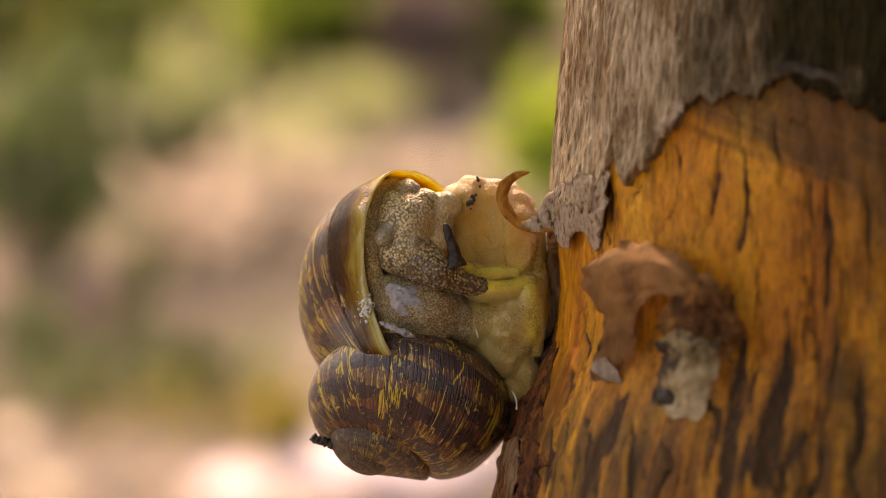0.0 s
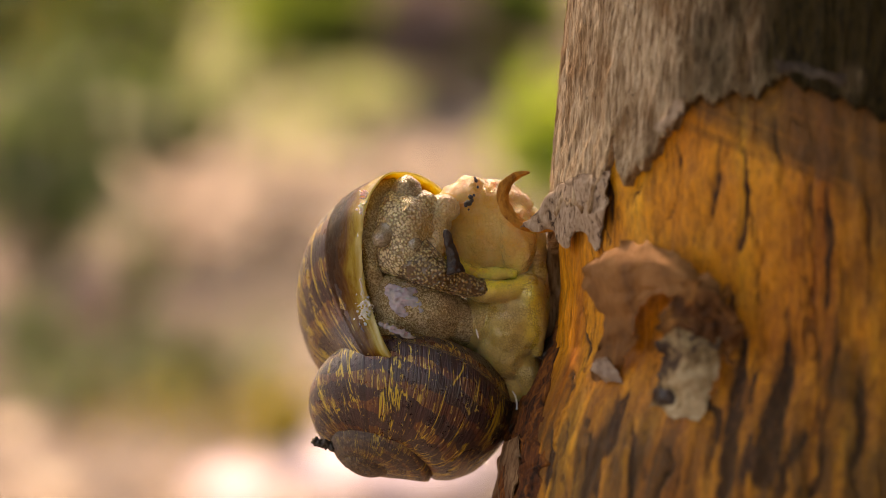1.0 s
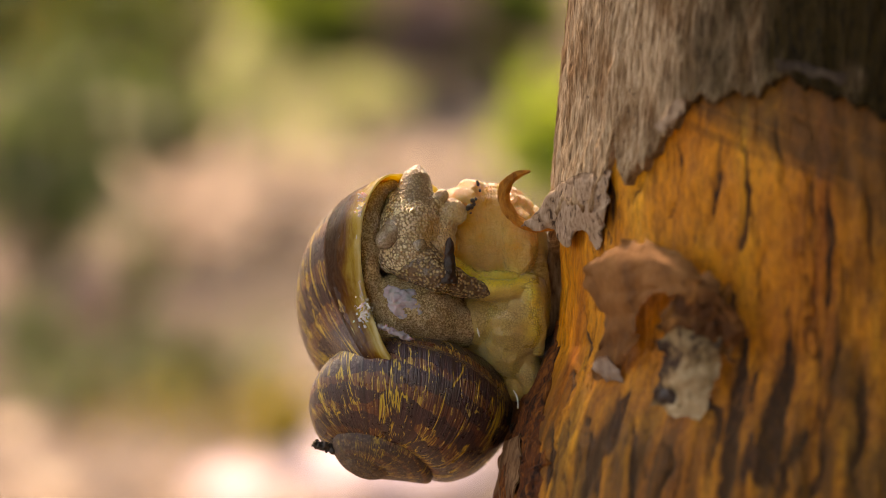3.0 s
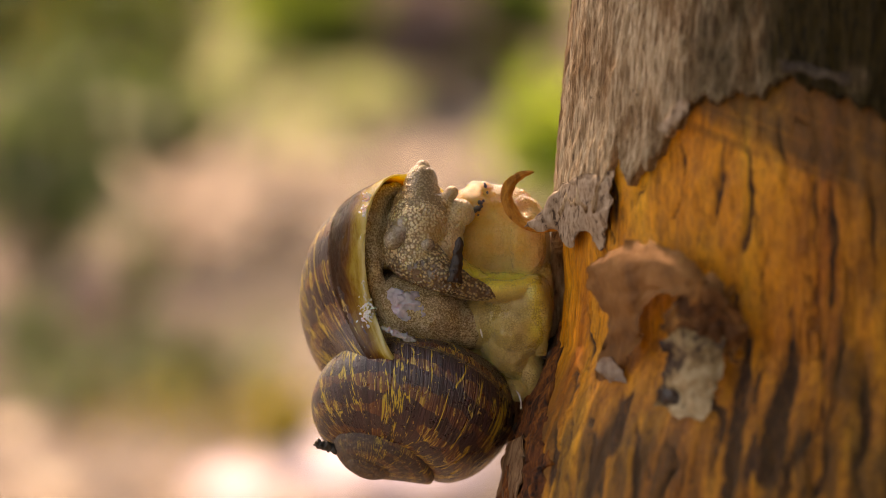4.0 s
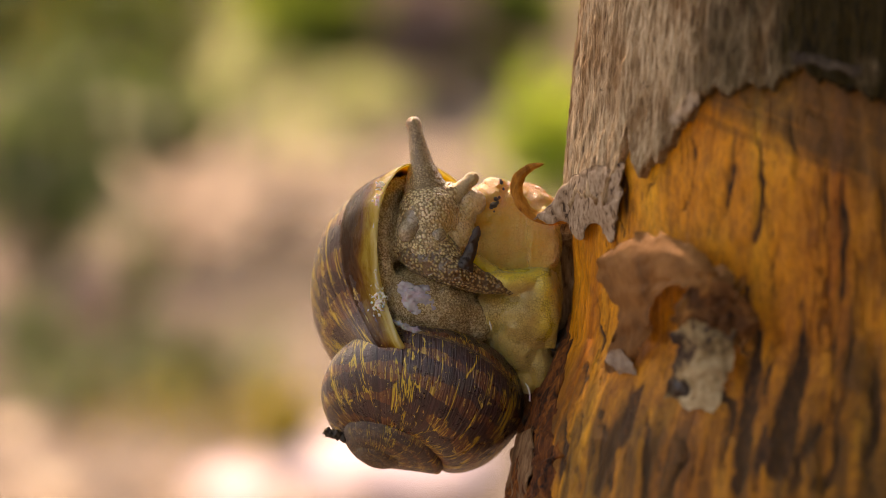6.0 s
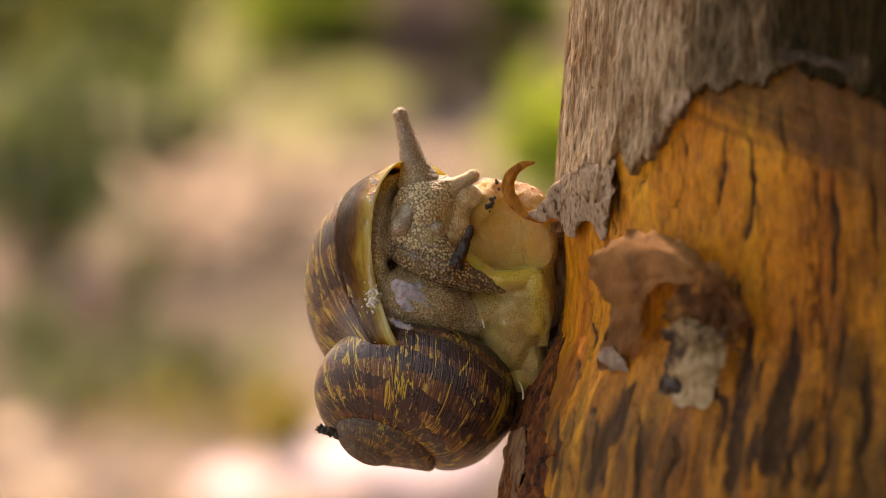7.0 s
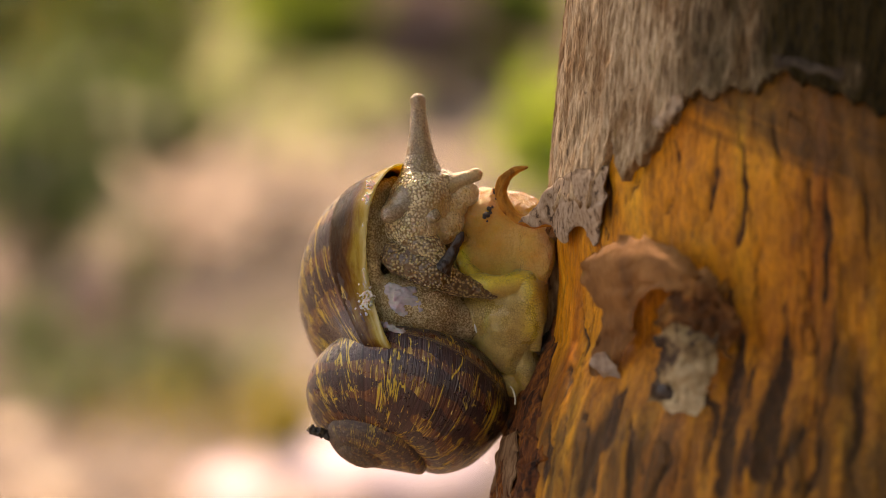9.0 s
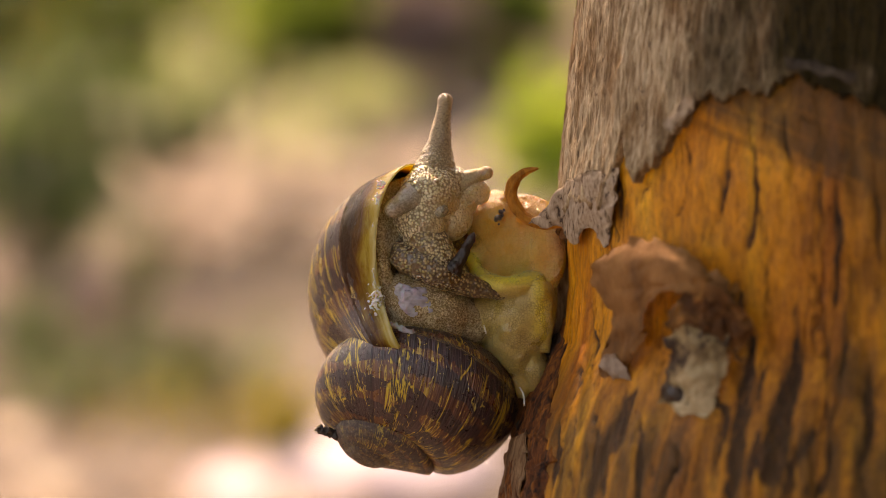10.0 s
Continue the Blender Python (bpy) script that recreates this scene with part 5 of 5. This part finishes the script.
windy_sage = shrub(392, 345, 120, 300, M_SAGE, 85, 54, "pale sage green open shrub", 0.04, 0.5)
windy_sprig = shrub(465, 150, 130, 110, M_SAGE, 110, 57, "pale sage green open shrub", 0.04)
shrub(300, 130, 200, 150, M_DRY, 200, 60, "dry purplish brown shrub", 0.05)
shrub(690, 120, 160, 160, M_LEAF, 160, 62, "green leafy shrub in the sun", 0.05)
shrub(60, 640, 170, 110, M_DULL, 110, 63, "low dull green ground plant", 0.03)
shrub(110, 480, 170, 170, M_DULL, 150, 64, "dull grey-green shrub in shade", 0.04)
windy_leaves = shrub(460, 110, 200, 180, M_LEAF, 260, 55, "green leafy shrub in the sun", 0.05)
# unseen bushes added behind the camera to block skylight on the right
for i in range(4):
    bush(Vector((0.75 + 0.55 * i, -1.45 - 0.1 * (i % 2), 0)), 0.8, 1.9, M_SHADE, 1300, 80 + i, "unseen dark shrub added behind the viewer to block skylight", 0.09, 0.05)
# unseen bushes added to block light bounced from the ground
for x, y, w, h, k in ((0.55, -0.25, 0.5, 0.75, 71), (0.42, -0.75, 0.5, 0.6, 72), (0.75, 0.15, 0.5, 0.8, 73), (0.9, -0.7, 0.6, 0.9, 74)):
    bush(Vector((x, y, 0)), w, h, M_SHADE, 900, k, "unseen dark shrub added beside the trunk to block bounced light", 0.05, 0.1)
shrub(170, 300, 300, 235, M_DEEP, 520, 116, "deep green leafy shrub", 0.05)
# pale tufts added to stand in for a bright patch of ground
shrub(470, 420, 260, 210, M_STRAW, 95, 117, "added pale leaf tuft for a bright ground patch", 0.05, 0.1)
shrub(330, 470, 220, 150, M_STRAW, 60, 118, "added pale leaf tuft for a bright ground patch", 0.05, 0.1)
# pale slabs added where the ground is brightly lit
stone(430, 870, 190, 61)
stone(690, 850, 380, 62)
trunk, trunk_base = build_trunk()
build_bark_flakes(trunk, trunk_base)
snail = build_snail()


# ---- what moves ----
# seconds, shift across and up in plan units, lean in radians: the trunk swaying in the wind
SWAY = [(0, -15.0, -8.8, -0.0012), (0.5, -15.4, -8.2, -0.001), (1.0, -14.3, -8.8, -0.001), (1.5, -11.7, -8.8, -0.0008), (2.0, -10.3, -7.6, -0.0009), (2.5, -11.1, -6.6, -0.0008),
        (2.7, -12.5, -6.2, -0.0008), (3.2, -12.5, -8.0, -0.001), (3.8, -9.5, -8.6, -0.001), (4.0, -7.3, -8.2, -0.001), (4.5, -7.4, -5.8, -0.0006), (5.0, -7.0, -3.7, 0.0), (5.2, -6.5, -2.0, 0.0), (5.5, 0, 0, 0),
        (5.7, 6.5, 2.6, 0.001), (5.95, 9.5, 5.0, 0.001), (6.3, -3.0, 8.5, -0.001), (6.6, -14.0, 10.5, -0.004), (6.8, -13.0, 10.5, -0.004), (7.0, -4.3, 8.6, -0.0035), (7.2, 13.0, 5.0, 0.002),
        (7.35, 22.0, 2.8, 0.0045), (7.5, 25.0, 1.2, 0.0057), (7.7, 21.0, -2.2, 0.006), (8.0, 3.2, -4.0, 0.0047), (8.25, -13.5, -2.0, 0.0015), (8.5, -22.9, -0.4, -0.001), (8.7, -25.0, 0.4, -0.001),
        (9.0, -17.2, 0.1, 0.0005), (9.25, -10.5, -1.8, 0.002), (9.5, -0.4, -3.9, 0.0033), (9.75, 3.2, -3.2, 0.005), (10.0, 0.1, -1.2, 0.0055)]
SHELL_ROWS = [(0, 2.4, 4.4, 0.0077), (0.5, 0.3, 3.5, -0.0004), (1, -1.6, 2.5, -0.0083), (1.5, -3.2, 0.9, -0.0134), (2, -4.3, 0.1, -0.0186), (2.5, -5.6, -1.2, -0.0196), (4, -3.7, -2.5, -0.0074),
              (4.5, -2.5, -2.2, -0.0052), (5, -1.0, -1.2, -0.0034), (5.5, 0, 0, 0), (7, 4.3, 2.9, 0.0176), (7.5, 3.6, 2.7, 0.0180), (8, 4.7, 3.5, 0.0225), (8.5, 7.7, 5.0, 0.031), (9, 8.3, 5.4, 0.0333),
              (9.5, 7.9, 5.6, 0.0354), (10, 8.2, 5.6, 0.0363)]
MANTLE_ROWS = [(0, 4.0, 12.0, 0), (1, 2.0, 10.5, 0), (2.5, -2.0, 7.0, 0), (4, -1.0, 3.0, 0), (5.5, 0, 0, 0), (7, 3.0, 1.5, 0.006), (8, 3.0, 0.5, 0.008), (9, 5.4, 2.4, 0.012), (10, 6.0, 2.2, 0.014)]
SOLE_ROWS = [(0, -14.2, 16.7, 0), (0.5, -17.4, 15.9, 0), (1, -18.6, 15.7, 0), (2, -20.7, 9.8, 0), (2.5, -20, 8.6, 0), (4, -9.1, 5.5, 0), (4.5, -4.8, 3.8, 0), (5.5, 0, 0, 0), (7, 8.4, -5.9, 0), (8, 11.3, -10.4, 0),
             (8.5, 15.3, -11.9, 0), (9.5, 17.7, -15.3, 0), (10, 19.4, -17.0, 0)]
HEAD_ROWS = [(0, -8, 7.3, -0.12), (0.5, -12.1, 4.1, -0.10), (1, -14.1, 3.4, -0.085), (1.5, -16.2, 1.3, -0.05), (2, -16.6, -0.9, -0.028), (2.5, -14, -2.6, -0.012), (4, -2.1, -1.4, 0.01), (4.5, -1, 0.2, -0.002),
             (5, 0, -0.3, -0.012), (5.5, 0, 0, 0), (7, 6.3, 11, 0.0035), (7.5, 3.4, 10.6, 0.037), (8, 3.6, 15.2, 0.08), (8.5, 6.2, 24.5, 0.115), (9, 6.5, 31, 0.14), (9.5, 3.5, 35.9, 0.186), (10, 2.8, 39, 0.214)]
NECK_ROWS = [(0, -4, 10, -0.02), (1, -6, 8, -0.02), (2.5, -5, 5, -0.01), (4, -2, 2, 0), (5.5, 0, 0, 0), (7, 0, 0, 0.01), (8, -3, -1, 0.02), (9, -6, 1, 0.03), (10, -9, 3, 0.04)]
# seconds and the place of the tip, beside the trunk as it stands
STALK_ROWS = [(0, 736, 306), (0.5, 735, 303), (1.0, 736, 300), (1.5, 740, 297), (2.0, 746, 293), (2.5, 750, 289), (4.0, 757, 274), (4.5, 755, 263), (5.0, 746, 242), (5.5, 730, 224), (7.0, 710, 198), (7.5, 704, 194),
              (8.0, 728, 182), (8.5, 740, 172), (9.0, 756, 164), (9.5, 774, 162), (10.0, 788, 163)]
FEELER_ROWS = [(0, 772, 336), (1.0, 776, 335), (2.0, 786, 335), (2.5, 795, 334), (4.0, 815, 323), (4.5, 816, 321), (5.0, 818, 321), (5.5, 826, 314), (7.0, 852, 314), (7.5, 855, 320), (8.0, 862, 320), (8.5, 869, 311),
               (9.0, 871, 305), (9.5, 871, 306), (10.0, 872, 300)]
NEAR_ROWS = [(0, 684, 424), (0.5, 680, 424), (1.0, 678, 425), (2.0, 676, 428), (2.5, 678, 430), (4.0, 692, 430), (5.0, 698, 433), (5.5, 700, 434), (7.0, 702, 424), (7.5, 696, 422), (8.0, 698, 411), (8.5, 700, 398), (9.0, 694, 389),
             (9.5, 685, 381), (10.0, 682, 378)]
NEAR_FEELER_ROWS = [(0, 748, 428), (1.0, 748, 432), (2.5, 750, 436), (4.0, 763, 434), (5.0, 764, 432), (5.5, 762, 434), (7.0, 782, 420), (8.0, 779, 412), (8.5, 784, 398), (9.0, 788, 388), (10.0, 782, 376)]
SPLINTER_ROWS = [(0, 803, 388, -17), (1.0, 803, 398, -14), (2.0, 800, 412, -6), (2.5, 802, 416, -3), (4.0, 821, 413, 8), (4.5, 825, 411, 12), (5.5, 836, 407, 16), (7.0, 839, 409, 22), (8.0, 837, 412, 26), (9.0, 836, 412, 28),
                 (10.0, 838, 412, 28)]


# seconds and how far the garden plants lean in the wind, from -1 to 1
WIND = [(0, -0.8), (0.5, -0.6), (1.0, 0.1), (1.5, 0.9), (2.0, 0.4), (2.5, 1.0), (3.2, 0.6), (4.0, 0.4), (4.5, 0.4), (5.0, 0.0), (5.5, 0.3), (6.3, 0.5), (7.0, 0.1), (7.5, -0.3), (8.0, -0.2), (8.5, -0.6), (9.0, 0.4),
        (9.5, 0.0), (10.0, -0.6)]


def drift(x, z, lean, origin=(0, 0, 0)):
    """A shift and lean in the view's plane, for a thing whose own space begins at origin."""
    o = Matrix.Translation(Vector(origin))
    return o.inverted() @ Matrix.Translation((x * U, 0, z * U)) @ Matrix.Rotation(lean, 4, "Y") @ o


def row_at(rows, t):
    s = [r[0] for r in rows]
    return [float(np.interp(t, s, [r[i] for r in rows])) for i in range(1, len(rows[0]))]


def aim(direction):
    return Vector(direction).to_track_quat("Z", "Y").to_matrix().to_4x4()


def motions():
    def swayed(rest):
        return [(t, FRAME @ drift(x, z, w) @ FRAME.inverted() @ rest) for t, x, z, w in SWAY]

    for thing in (trunk, snail["snail"]):
        walk(thing, swayed(thing.matrix_basis.copy()))
    half = [(h[0], *[0.5 * (a + b) for a, b in zip(h[1:], row_at(NECK_ROWS, h[0]))]) for h in HEAD_ROWS]
    for part, rows in (("throat", half), ("shell", SHELL_ROWS), ("mantle", MANTLE_ROWS), ("sole", SOLE_ROWS), ("head", HEAD_ROWS), ("neck", NECK_ROWS)):
        walk(snail[part], [(t, drift(x, z, w, SNAIL_BASE)) for t, x, z, w in rows])

    def feeler_path(ob, rows, root, depth):
        keyed = []
        for t, px, py in rows:
            h = drift(*row_at(HEAD_ROWS, t))
            tip = Vector(plan(px, py, depth))
            foot = h @ Vector(plan(*root))
            m = Matrix.Translation(tip) @ aim(tip - foot)
            o = Matrix.Translation(Vector(SNAIL_BASE))
            keyed.append((t, o.inverted() @ h.inverted() @ m))
        walk(ob, keyed)

    feeler_path(snail["eye_stalk"], STALK_ROWS, (750, 385, 62), 50)
    collar = []
    for t, px, py in STALK_ROWS:
        foot = (drift(*row_at(HEAD_ROWS, t)) @ Vector(plan(744, 350, 54)))
        tip = Vector(plan(px, py, 50))
        far = (tip - foot).length
        q = foot + (tip - foot) / far * float(np.interp(far / U, [30, 50, 70, 90, 120, 200], [29, 49, 68, 76, 66, 52])) * U
        k = 1 + q.y / (REACH * U)
        collar.append((t, 784 + q.x / U / k, 441 - q.z / U / k))
    feeler_path(snail["stalk_base"], collar, (750, 385, 62), 52)
    feeler_path(snail["feeler"], FEELER_ROWS, (778, 366, 62), 66)
    feeler_path(snail["eye_stalk_near"], NEAR_ROWS, (732, 384, 88), 112)
    feeler_path(snail["feeler_near"], NEAR_FEELER_ROWS, (762, 405, 80), 116)
    stuck = []
    for t, x, z, w in SWAY:
        px, py, lean = row_at(SPLINTER_ROWS, t)
        stuck.append((t, FRAME @ drift(x, z, w) @ Matrix.Translation(Vector(plan(px, py, 112))) @ Matrix.Rotation(radians(lean - 10), 4, "Y")))
    walk(snail["splinter"], stuck)
    for plant, degrees in ((windy_sage, 16), (windy_sprig, 11), (windy_leaves, 8), (windy_bush, 6)):
        rest = plant.matrix_basis.copy()
        walk(plant, [(t, rest @ Matrix.Rotation(radians(degrees * w), 4, "Y")) for t, w in WIND])
    for c, place in snail["crumbs"]:
        walk(c, [(t, FRAME @ drift(x, z, w) @ drift(*row_at(SOLE_ROWS, t)) @ Matrix.Translation(Vector(place))) for t, x, z, w in SWAY])


motions()
